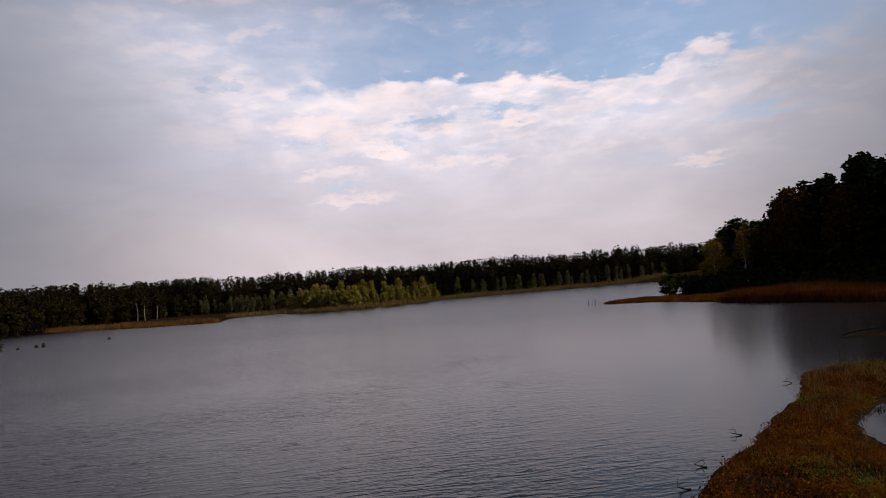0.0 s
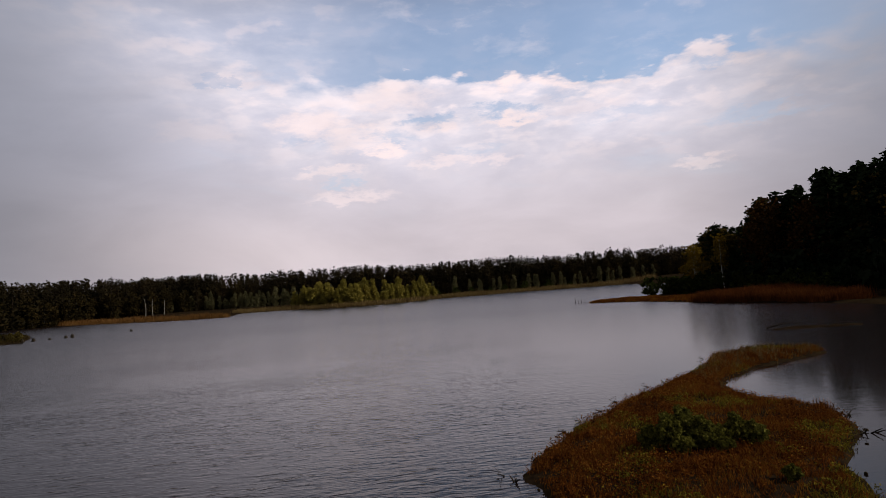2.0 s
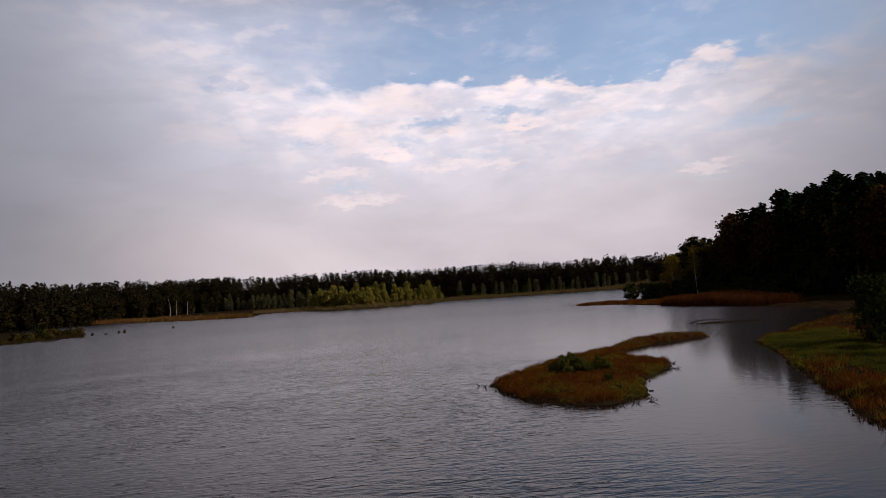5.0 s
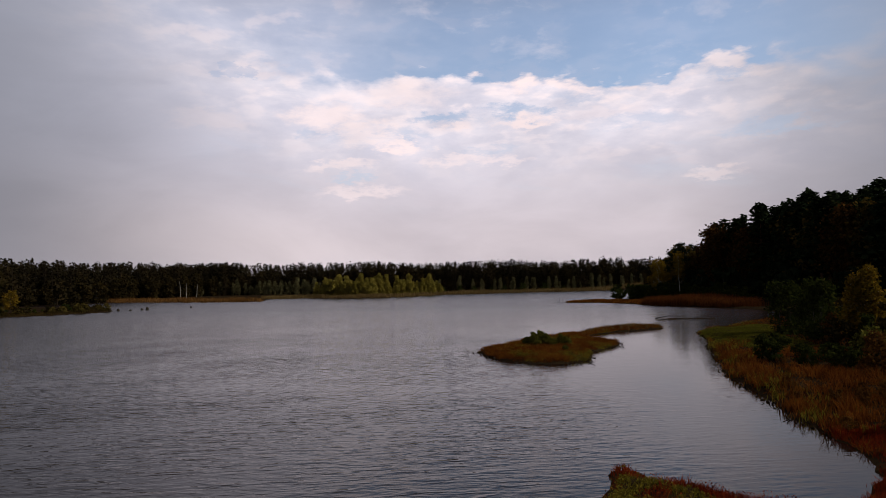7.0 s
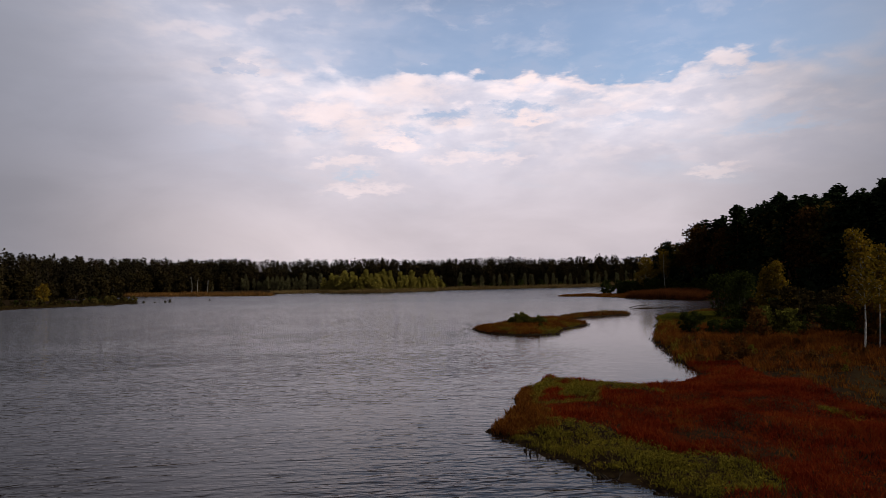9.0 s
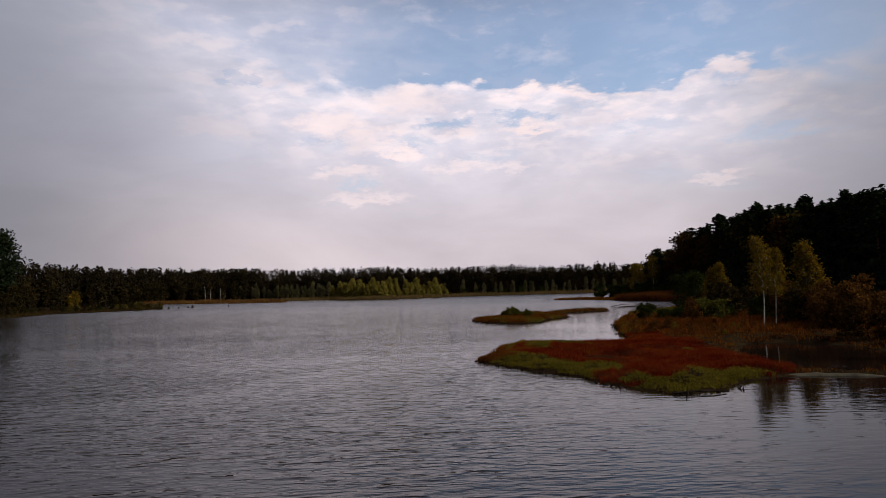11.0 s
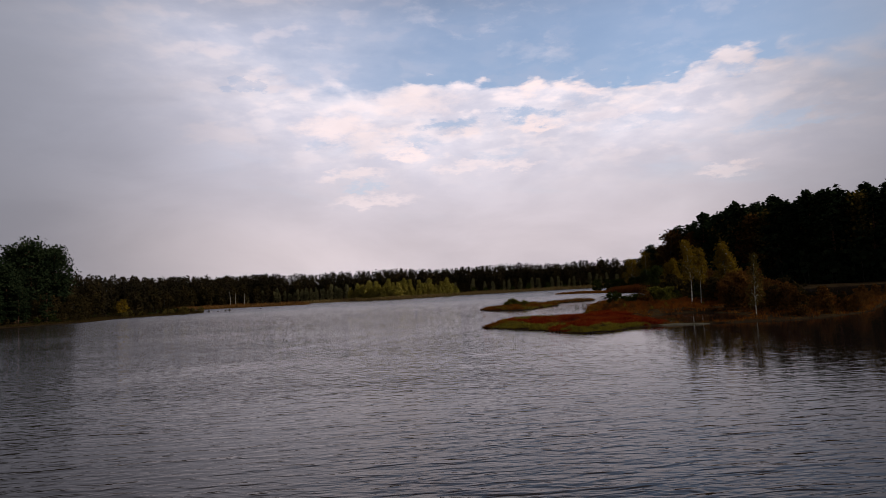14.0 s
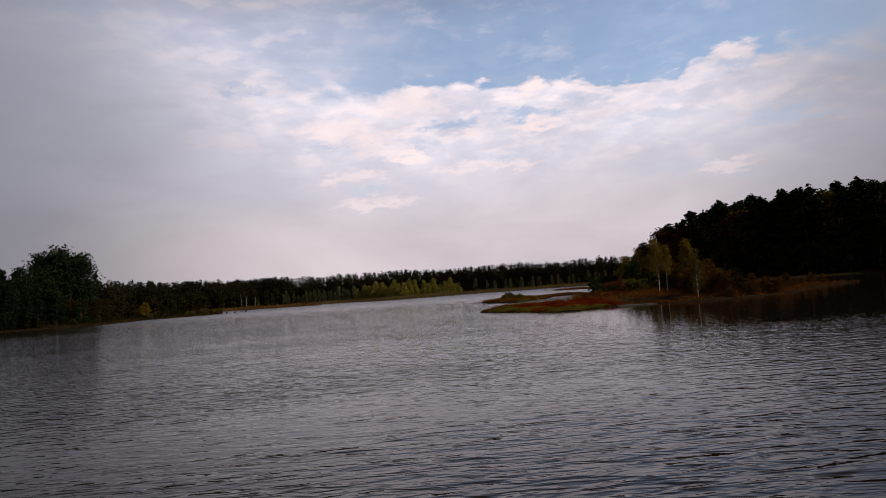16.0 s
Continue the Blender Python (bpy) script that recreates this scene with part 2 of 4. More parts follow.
    L(open_.outputs[0], calm.inputs[1])
    rest = nt.nodes.new("ShaderNodeMath")
    rest.operation = "SUBTRACT"
    rest.inputs[0].default_value = 1.0
    L(calm.outputs[0], rest.inputs[1])
    L(rest.outputs[0], wind.inputs[1])
    out_ = nt.nodes.new("ShaderNodeMapRange")          # far out the ripples are too fine to tell apart
    L(sep.outputs[1], out_.inputs[0])
    for i, v in ((1, -10.0), (2, 110.0), (3, 1.0), (4, 0.22)):
        out_.inputs[i].default_value = v
    wind2 = nt.nodes.new("ShaderNodeMath")
    wind2.operation = "MULTIPLY"
    L(wind.outputs[0], wind2.inputs[0])
    L(out_.outputs[0], wind2.inputs[1])
    L(wind2.outputs[0], bp.inputs["Strength"])
    gloss = nt.nodes.new("ShaderNodeMapRange")         # out on the lake finer ripples than the relief holds blur what is mirrored
    L(sep.outputs[1], gloss.inputs[0])
    for i, v in ((1, 0.0), (2, 130.0), (3, 0.05), (4, 0.27)):
        gloss.inputs[i].default_value = v
    L(gloss.outputs[0], b.inputs["Roughness"])
    L(add.outputs[0], bp.inputs["Height"])
    L(bp.outputs[0], b.inputs["Normal"])
    return m


RIPPLE = 0.082
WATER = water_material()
SOIL = material("marsh_soil", ((0.008, 0.006, 0.004), (0.022, 0.014, 0.008), (0.03, 0.022, 0.010)), 0.5, 0.95, bump=0.05)
BARK_PINE = material("pine_bark", ((0.05, 0.03, 0.02), (0.16, 0.08, 0.045)), 2.0, 0.9, bump=0.03, stretch=(1, 1, 0.3))
BARK_GREY = material("grey_bark", ((0.03, 0.028, 0.024), (0.10, 0.09, 0.075)), 3.0, 0.9, bump=0.02, stretch=(1, 1, 0.3))
BARK_BIRCH = material("birch_bark", ((0.06, 0.055, 0.05), (0.62, 0.60, 0.55), (0.75, 0.73, 0.68)), 2.2, 0.7, stretch=(0.5, 0.5, 3.0))
DEADWOOD = material("bleached_deadwood", ((0.10, 0.09, 0.075), (0.42, 0.39, 0.34)), 3.0, 0.85, stretch=(1, 1, 0.2))
WETWOOD = material("wet_dark_driftwood", ((0.010, 0.008, 0.006), (0.05, 0.04, 0.03)), 4.0, 0.6)
# bark darkened so that stems do not stand out in the deep woods
DARKBARK = material("dark_bark", ((0.012, 0.009, 0.007), (0.035, 0.026, 0.018)), 3.0, 0.9, stretch=(1, 1, 0.3))
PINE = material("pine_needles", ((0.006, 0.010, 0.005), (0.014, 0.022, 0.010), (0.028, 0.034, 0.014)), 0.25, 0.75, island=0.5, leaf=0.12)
FARPINE = material("far_pine_needles", ((0.008, 0.007, 0.004), (0.02, 0.016, 0.008), (0.045, 0.030, 0.013)), 0.06, 0.8, island=0.3, leaf=0.15)
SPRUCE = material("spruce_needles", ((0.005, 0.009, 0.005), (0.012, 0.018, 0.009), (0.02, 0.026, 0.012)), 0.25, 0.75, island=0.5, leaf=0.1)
AUTUMN = material("autumn_leaves_olive_gold", ((0.03, 0.026, 0.008), (0.075, 0.055, 0.014), (0.14, 0.085, 0.02)), 0.4, 0.7, island=0.6, leaf=0.3)
DULL = material("dull_autumn_leaves", ((0.013, 0.011, 0.005), (0.028, 0.021, 0.008), (0.055, 0.036, 0.012)), 0.1, 0.75, island=0.5, leaf=0.2)
BIRCHLEAF = material("birch_leaves_yellow", ((0.06, 0.045, 0.006), (0.15, 0.098, 0.010), (0.27, 0.15, 0.017)), 0.6, 0.65, island=0.7, leaf=0.35)
WILLOW = material("willow_leaves_green", ((0.010, 0.014, 0.004), (0.026, 0.034, 0.008), (0.055, 0.058, 0.012)), 0.8, 0.65, island=0.6, leaf=0.3)
ISLETLEAF = material("islet_willow_leaves", ((0.022, 0.024, 0.006), (0.09, 0.088, 0.016), (0.21, 0.185, 0.036)), 0.8, 0.65, island=0.6, leaf=0.3)
SAGE = material("poplar_leaves_grey_green", ((0.05, 0.047, 0.024), (0.105, 0.095, 0.045), (0.17, 0.145, 0.065)), 0.12, 0.7, island=0.5, leaf=0.3)
GOLDGREEN = material("sunny_leaves_yellow_green", ((0.11, 0.095, 0.02), (0.25, 0.205, 0.04), (0.38, 0.30, 0.065)), 0.12, 0.7, island=0.5, leaf=0.35)
OLIVELEAF = material("olive_scrub_leaves", ((0.03, 0.024, 0.007), (0.08, 0.062, 0.016), (0.15, 0.11, 0.03)), 0.2, 0.7, island=0.5, leaf=0.3)
REED = material("dry_reed", ((0.06, 0.028, 0.010), (0.15, 0.072, 0.022), (0.25, 0.13, 0.042)), 0.12, 0.85, island=0.5, leaf=0.25)
RUSTREED = material("rust_red_reed", ((0.036, 0.012, 0.005), (0.095, 0.03, 0.009), (0.16, 0.058, 0.016)), 0.2, 0.85, island=0.5, leaf=0.25)
REDSEDGE = material("red_sedge", ((0.018, 0.004, 0.002), (0.10, 0.011, 0.004), (0.19, 0.026, 0.007), (0.21, 0.065, 0.013)), 0.6, 0.85, island=0.35, leaf=0.2)
UMBERLEAF = material("rust_olive_leaves", ((0.014, 0.008, 0.003), (0.045, 0.022, 0.007), (0.10, 0.048, 0.012)), 0.3, 0.75, island=0.5, leaf=0.25)
RUSTLEAF = material("rust_brown_leaves", ((0.03, 0.014, 0.005), (0.09, 0.04, 0.011), (0.19, 0.085, 0.018)), 0.4, 0.75, island=0.5, leaf=0.25)
BROWNGRASS = material("rusty_marsh_grass", ((0.016, 0.006, 0.002), (0.08, 0.025, 0.006), (0.18, 0.06, 0.010), (0.19, 0.115, 0.018)), 0.55, 0.85, island=0.5, leaf=0.25)
PALEREED = material("pale_olive_reed", ((0.07, 0.045, 0.018), (0.15, 0.10, 0.04), (0.23, 0.165, 0.07)), 0.12, 0.85, island=0.4, leaf=0.25)
DARKSEDGE = material("dark_olive_sedge", ((0.012, 0.009, 0.004), (0.04, 0.028, 0.010), (0.085, 0.055, 0.017)), 0.15, 0.85, island=0.5, leaf=0.25)
RUSTGRASS = material("orange_rust_grass", ((0.04, 0.012, 0.004), (0.14, 0.042, 0.008), (0.24, 0.085, 0.014)), 0.5, 0.85, island=0.5, leaf=0.25)
GREENGRASS = material("yellow_green_marsh_grass", ((0.016, 0.013, 0.003), (0.075, 0.06, 0.008), (0.22, 0.18, 0.022), (0.14, 0.075, 0.012)), 0.5, 0.8, island=0.6, leaf=0.3)
FLOWER = material("small_yellow_flowers", ((0.14, 0.10, 0.012), (0.28, 0.19, 0.02)), 2.0, 0.7, island=0.6)
SAND = material("pale_wet_sand", ((0.05, 0.046, 0.034), (0.12, 0.11, 0.085)), 1.5, 0.7, bump=0.02)
MEADOWGRASS = material("bright_meadow_grass", ((0.045, 0.045, 0.007), (0.09, 0.088, 0.012), (0.15, 0.13, 0.017)), 0.4, 0.8, island=0.4, leaf=0.3)

# ---- mesh helpers ----
rng = np.random.default_rng(7)


def mesh_of(name, verts, faces, mat, smooth=False):
    """verts: n x 3; faces: an n x 3 or n x 4 array, or a list of such arrays."""
    me = bpy.data.meshes.new(name)
    groups = faces if isinstance(faces, list) else [faces]
    groups = [np.asarray(g, dtype=np.int32) for g in groups if len(g)]
    sizes = np.concatenate([np.full(len(g), g.shape[1], dtype=np.int32) for g in groups])
    loops = np.concatenate([g.ravel() for g in groups]).astype(np.int32)
    me.vertices.add(len(verts))
    me.vertices.foreach_set("co", np.asarray(verts, dtype=np.float32).ravel())
    me.loops.add(len(loops))
    me.loops.foreach_set("vertex_index", loops)
    me.polygons.add(len(sizes))
    me.polygons.foreach_set("loop_start", np.concatenate([[0], np.cumsum(sizes)[:-1]]).astype(np.int32))
    me.polygons.foreach_set("loop_total", sizes)
    if smooth:
        me.polygons.foreach_set("use_smooth", np.ones(len(sizes), dtype=bool))
    me.update(calc_edges=True)
    me.materials.append(mat)
    return me


def part(name, me, parent, label=""):
    ob = new(name, me)
    ob.parent = parent
    return tagged(ob, label)


def leaves(centres, size, flat=0.0, long=1.0):
    """One small bent-free quad a centre, turned at random; flat: share by which they lie level; long: length over width."""
    n = len(centres)
    a = rng.normal(size=(n, 3))
    a[:, 2] *= 1 - flat
    a /= np.linalg.norm(a, axis=1, keepdims=True) + 1e-9
    b = np.cross(a, rng.normal(size=(n, 3)))
    b /= np.linalg.norm(b, axis=1, keepdims=True) + 1e-9
    s = (size * rng.uniform(0.6, 1.35, n))[:, None]
    a, b = a * s * 0.5 * long, b * s * 0.5
    v = np.stack([centres - a, centres + b * 0.9 - a * 0.1, centres + a, centres - b * 0.9 + a * 0.1], 1).reshape(-1, 3)
    return v, np.arange(4 * n).reshape(n, 4)


def tube(points, radii, sides=6):
    """A tapered tube along points."""
    points, radii = np.asarray(points, float), np.asarray(radii, float)
    n = len(points)
    way = np.gradient(points, axis=0)
    way /= np.linalg.norm(way, axis=1, keepdims=True) + 1e-9
    ref = np.where(np.abs(way[:, 2:3]) > 0.9, [[1.0, 0, 0]], [[0, 0, 1.0]])
    u = np.cross(way, ref)
    u /= np.linalg.norm(u, axis=1, keepdims=True) + 1e-9
    w = np.cross(way, u)
    ang = np.arange(sides) * 2 * np.pi / sides
    v = points[:, None] + radii[:, None, None] * (np.cos(ang)[None, :, None] * u[:, None] + np.sin(ang)[None, :, None] * w[:, None])
    k, j = np.meshgrid(np.arange(n - 1), np.arange(sides), indexing="ij")
    i0, i1 = k * sides + j, k * sides + (j + 1) % sides
    f = np.stack([i0, i1, i1 + sides, i0 + sides], -1).reshape(-1, 4)
    return v.reshape(-1, 3), f


def joined(pieces):
    vs, fs, k = [], [], 0
    for v, f in pieces:
        vs.append(v)
        fs.append(np.asarray(f) + k)
        k += len(v)
    return np.concatenate(vs), np.concatenate(fs)


def bent_line(base, top, bend, n=6):
    t = np.linspace(0, 1, n)[:, None]
    base, top = np.asarray(base, float), np.asarray(top, float)
    off = rng.normal(size=3) * bend
    return base * (1 - t) + top * t + off * np.sin(np.pi * t)


# ---- tree shapes: each gives (wood, crown) as vertices and quads ----


def pine_shape(h, dense=1.0, bare=0.45, leaf=0.40, tip=0.8):
    trunk = bent_line((0, 0, -0.3), (rng.normal() * 0.3, rng.normal() * 0.3, h * 0.97), h * 0.012, 8)
    wood = [tube(trunk, np.linspace(h * 0.012, h * 0.002, 8), 7)]
    tufts = []
    for k in range(int(44 * dense)):
        u = bare + (1 - bare) * ((k + rng.random()) / (44 * dense)) ** 0.9
        z = u * h * 0.97
        reach = h * 0.17 * (1 - ((u - bare) / (1 - bare)) ** 1.3) ** tip * rng.uniform(0.5, 1.3) + h * 0.012
        a = rng.uniform(0, 2 * np.pi)
        way = np.array([np.cos(a), np.sin(a), rng.uniform(0.05, 0.55)])
        p0 = np.array([np.interp(z, trunk[:, 2], trunk[:, 0]), np.interp(z, trunk[:, 2], trunk[:, 1]), z])
        p1 = p0 + way * reach
        wood.append(tube([p0, (p0 + p1) / 2 + (0, 0, -0.05 * reach), p1], [h * 0.0035, h * 0.002, 0.01], 3))
        m = max(2, int(5 * reach / (h * 0.16)))
        for q in np.linspace(0.4, 1.0, m):
            c = p0 + (p1 - p0) * q
            tufts.append(c + rng.normal(size=(int(9 * dense) + 2, 3)) * (0.42, 0.42, 0.24) * (h / 20))
    tufts.append(np.array([0, 0, h * 0.98]) + trunk[-1] * (1, 1, 0) + rng.normal(size=(14, 3)) * (0.2, 0.2, 0.35))
    return joined(wood), leaves(np.concatenate(tufts), leaf * h / 20, 0.3, 1.5)


def far_pine(h, wide=0.15, bare=0.35, n=110, leaf=1.0, tip=1.0):
    """A pine for the depth of a wood: trunk, a few limbs and an uneven crown."""
    wood = [tube([(0, 0, -0.3), (0, 0, h * 0.5), (0, 0, h * 0.95)], [h * 0.011, h * 0.008, 0.04], 5)]
    u = rng.random(n) ** 0.9
    a = rng.uniform(0, 2 * np.pi, n)
    lobe = 1 + 0.22 * np.sin(a * 3 + rng.uniform(0, 6)) + 0.18 * np.sin(u * 21 + rng.uniform(0, 6))
    r = wide * h * (0.25 + 0.75 * np.sqrt(rng.random(n))) * np.minimum(1, 1.3 * (1.01 - u)) ** tip * lobe + 0.004 * h
    z = h * (bare + (1 - bare) * u)
    for k in range(2):
        wood.append(tube([(0, 0, z[k]), (np.cos(a[k]) * r[k], np.sin(a[k]) * r[k], z[k] + 0.3)], [0.06, 0.02], 3))
    c = np.stack([np.cos(a) * r, np.sin(a) * r, z + rng.normal(size=n) * 0.2], 1)
    return joined(wood), leaves(c, leaf * (1.15 - 0.5 * u), 0.35, 1.3)


def spruce_shape(h, dense=1.0, leaf=0.42):
    wood = [tube([(0, 0, -0.3), (0, 0, h * 0.5), (0, 0, h)], [h * 0.012, h * 0.007, 0.015], 7)]
    tufts = []
    levels = int(26 * dense)
    for k in range(levels):
        z = h * (0.12 + 0.87 * k / levels)
        reach = h * 0.17 * (1 - z / h) ** 0.85 * rng.uniform(0.8, 1.15) + 0.12
        for a in rng.uniform(0, 2 * np.pi) + np.arange(6) * np.pi / 3 + rng.normal(size=6) * 0.2:
            r = reach * rng.uniform(0.65, 1.15)
            p0, p1 = np.array([0, 0, z]), np.array([np.cos(a) * r, np.sin(a) * r, z - 0.18 * r])
            if k % 2 == 0:
                wood.append(tube([p0, p1], [0.03, 0.008], 3))
            m = max(2, int(5 * r / (h * 0.17)))
            for q in np.linspace(0.3, 1, m):
                tufts.append(p0 + (p1 - p0) * q + rng.normal(size=(4, 3)) * (0.16, 0.16, 0.10) * (h / 18))
    tufts.append(np.array([0, 0, h]) + rng.normal(size=(6, 3)) * (0.05, 0.05, 0.25))
    return joined(wood), leaves(np.concatenate(tufts), leaf * h / 20, 0.4, 1.5)


def broad_shape(h, spread=0.28, dense=1.0, leaf=0.3, low=0.25, clumps=60, stems=1, narrow=0.0, girth=0.013, limbs=1.0):
    """A leafy tree or, with several stems, a bush: limbs out to leaf clumps with gaps between."""
    wood, tufts = [], []
    roots = [(rng.normal() * 0.12 * (stems > 1) * h, rng.normal() * 0.12 * (stems > 1) * h) for _ in range(stems)]
    for bx, by in roots:
        line = bent_line((bx * 0.4, by * 0.4, -0.2), (bx + rng.normal() * 0.03 * h, by + rng.normal() * 0.03 * h, h * 0.9), h * 0.02, 7)
        wood.append(tube(line, np.linspace(h * girth / stems**0.5, h * 0.002, 7), 6))
        for _ in range(int(clumps / stems)):
            u = rng.uniform(low, 1.0)
            wide = spread * h * (np.sin(np.pi * min(1, (u - low * 0.6) / (1.08 - low * 0.6)) ** (0.75 + narrow)) ** 0.7) * rng.uniform(0.35, 1.05)
            a = rng.uniform(0, 2 * np.pi)
            z0 = max(0.1 * h, u * h * 0.93 - wide * 0.6)
            p0 = np.array([np.interp(z0, line[:, 2], line[:, 0]), np.interp(z0, line[:, 2], line[:, 1]), z0])
            p1 = np.array([p0[0] + np.cos(a) * wide, p0[1] + np.sin(a) * wide, u * h * 0.97])
            if rng.random() < limbs:
                wood.append(tube([p0, p1], [h * 0.0035, 0.006], 3))
            r = h * 0.055 * rng.uniform(0.6, 1.5)
            tufts.append(p1 + np.clip(rng.normal(size=(int(26 * dense), 3)), -1.5, 1.5) * (r, r, r * 0.8))
            tufts.append(p0 + (p1 - p0) * rng.uniform(0.4, 0.9, (int(7 * dense), 1)) + rng.normal(size=(int(7 * dense), 3)) * r * 0.8)
    pts = np.concatenate(tufts)
    pts[:, 2] = np.maximum(pts[:, 2], 0.08)
    return joined(wood), leaves(pts, leaf, 0.2, 1.25)


def birch_shape(h, spread=0.2, low=0.3, limbs=46, leaf=0.16, girth=0.006, sparse=1.0, stems=1, up=0.7):
    """A pointed birch: thin limbs rising from a pale stem, their ends hanging, with small leaf sprays and gaps between."""
    wood, tufts = [], []
    for k in range(stems):
        bx, by = rng.normal(size=2) * 0.06 * h * (stems > 1)
        hk = h * (1 if k == 0 else rng.uniform(0.7, 0.92))
        line = bent_line((bx * 0.3, by * 0.3, -0.2), (bx + rng.normal() * 0.03 * h, by + rng.normal() * 0.03 * h, hk), h * 0.022, 9)
        wood.append(tube(line, np.linspace(h * girth, h * 0.0012, 9), 7))
        for j in range(limbs):
            u = low + (0.97 - low) * (j + rng.random()) / limbs
            v = (u - low) / (1 - low)
            reach = spread * h * min(1.0, 0.45 + 2.2 * v) * (1 - v) ** 0.75 * rng.uniform(0.45, 1.2) + 0.02 * h
            a = rng.uniform(0, 2 * np.pi)
            p0 = np.array([np.interp(u * hk, line[:, 2], line[:, 0]), np.interp(u * hk, line[:, 2], line[:, 1]), u * hk])
            way = np.array([np.cos(a), np.sin(a), 0])
            p1, p2 = p0 + way * reach * 0.6 + (0, 0, reach * up), p0 + way * reach + (0, 0, reach * up * 0.75)
            wood.append(tube([p0, p1, p2], [h * girth * 0.35, h * girth * 0.2, 0.004], 3))
            for q in np.linspace(0.35, 1.0, 4):
                c = p0 + (p1 - p0) * q / 0.6 if q < 0.6 else p1 + (p2 - p1) * (q - 0.6) / 0.4
                m = int(9 * sparse) + 2
                tufts.append(c + rng.normal(size=(m, 3)) * (0.028 * h, 0.028 * h, 0.034 * h) - (0, 0, 0.012 * h))
    return joined(wood), leaves(np.concatenate(tufts), leaf, 0.2, 1.3)


def tree_thing(name, shape, bark, leaf_mat, label, category, where, group="", crown="crown", trunk="trunk"):
    root = tagged(new(name), label, category, group)
    root.matrix_basis = where
    (wv, wf), (cv, cf) = shape
    part(trunk, mesh_of(trunk, wv, wf, bark, True), root)
    part(crown, mesh_of(crown, cv, cf, leaf_mat), root)
    return root


def spot(x, y, turn=0.0, size=1.0, sink=0.0, wide=1.0):
    return pose(x, y, ground_at(x, y) - sink, 0, 0, turn) @ Matrix.Diagonal((size * wide, size * wide, size, 1))


# ---- the plan of the lake ----
LAKE = [(0.4, -28.4), (1.5, -30.8), (3.3, -33.8), (5.2, -36.3), (6.1, -38.5), (7, -40.7), (8.4, -41.5), (10.6, -40.6), (12.2, -38.6), (14.5, -37.4), (17.4, -36.9), (20, -38), (25, -38), (30, -36), (35, -31.5), (43, -20), (51, -11), (57, -5.6),
        (50, -3.5), (45, 4), (49, 22), (58, 42), (74, 57), (103, 66), (125, 50), (160, 18), (220, -60), (260, -150), (220, -280), (0, -330), (-200, -290), (-260, -180), (-225, -80), (-180, 0), (-142, 40), (-117, 68), (-109, 88), (-117, 118), (-107, 127), (-101, 146), (-110, 163), (-130, 192),
        (-172, 216), (-215, 242), (-290, 268), (-300, 335), (-246, 347), (-164, 276), (-111, 242), (-86, 238), (-97, 285), (-80, 287), (-50, 264), (-27, 273), (-17, 306), (-3, 311), (26, 326), (56, 330), (100, 350), (108, 335), (95, 270), (72, 205), (56, 176), (40, 160), (27, 149), (37, 141), (40.5, 130),
        (43, 119), (46, 113), (49, 105), (54, 92), (54, 76), (47, 63), (39.4, 56), (31.8, 46.4), (25.8, 39.4), (24.5, 34), (22.2, 25.8), (20, 19), (18.4, 13), (16.6, 7.7), (15.6, 3.2), (15, -1.6), (13.8, -7.5), (13.6, -10.5), (13, -14.3), (11.8, -17), (10.4, -18.5), (9, -19.2), (7.5, -18.6), (6.2, -17.5),
        (5, -16.7), (4.5, -15), (3.9, -15.6), (2.8, -19.2), (1.3, -25.4)]
ISLAND = [(0, 21.4), (0.7, 19.6), (1.1, 17.6), (1.8, 16.4), (2.1, 15.0), (3.4, 13.6), (4.6, 12.8), (6.1, 12.4), (7.6, 12.7), (9.0, 13.8), (9.2, 15.8), (9.8, 18), (10.4, 20.3), (11.8, 22.4), (13.2, 24.2), (13.9, 26.4), (14.4, 28.6), (13.2, 29.8), (12.5, 31.4), (12.1, 33), (12.6, 35.6), (14.5, 38.6),
          (17.6, 41.6), (20.8, 43.6), (24.4, 46.6), (23, 49), (20, 51), (17, 48.4), (14, 43), (10.8, 38.7), (8.8, 36), (7, 33.4), (5, 30.4), (3.4, 28.2), (2, 26), (0.9, 24)]
MUDBAR = [(27.5, 64.6), (31, 63.2), (37, 62), (40, 62.8), (37, 64.4), (31, 65.2)]
POOL = [(17.4, -35.9), (16, -32.5), (16.2, -28), (17.2, -24.5), (19.5, -21), (23, -19.6), (25, -23), (25.2, -28), (24.2, -33), (21, -36.4)]


def signed(poly, x, y):
    """Distance from a polygon's rim, positive inside."""
    p = np.asarray(poly, float)
    q = np.roll(p, -1, 0)
    best, inside = np.full(x.shape, 1e18), np.zeros(x.shape, bool)
    for (ax, ay), (bx, by) in zip(p, q):
        dx, dy = bx - ax, by - ay
        t = np.clip(((x - ax) * dx + (y - ay) * dy) / (dx * dx + dy * dy), 0, 1)
        best = np.minimum(best, (x - ax - t * dx) ** 2 + (y - ay - t * dy) ** 2)
        if dy:
            inside ^= ((ay > y) != (by > y)) & (x < ax + dx * (y - ay) / dy)
    return np.where(inside, 1, -1) * np.sqrt(best)


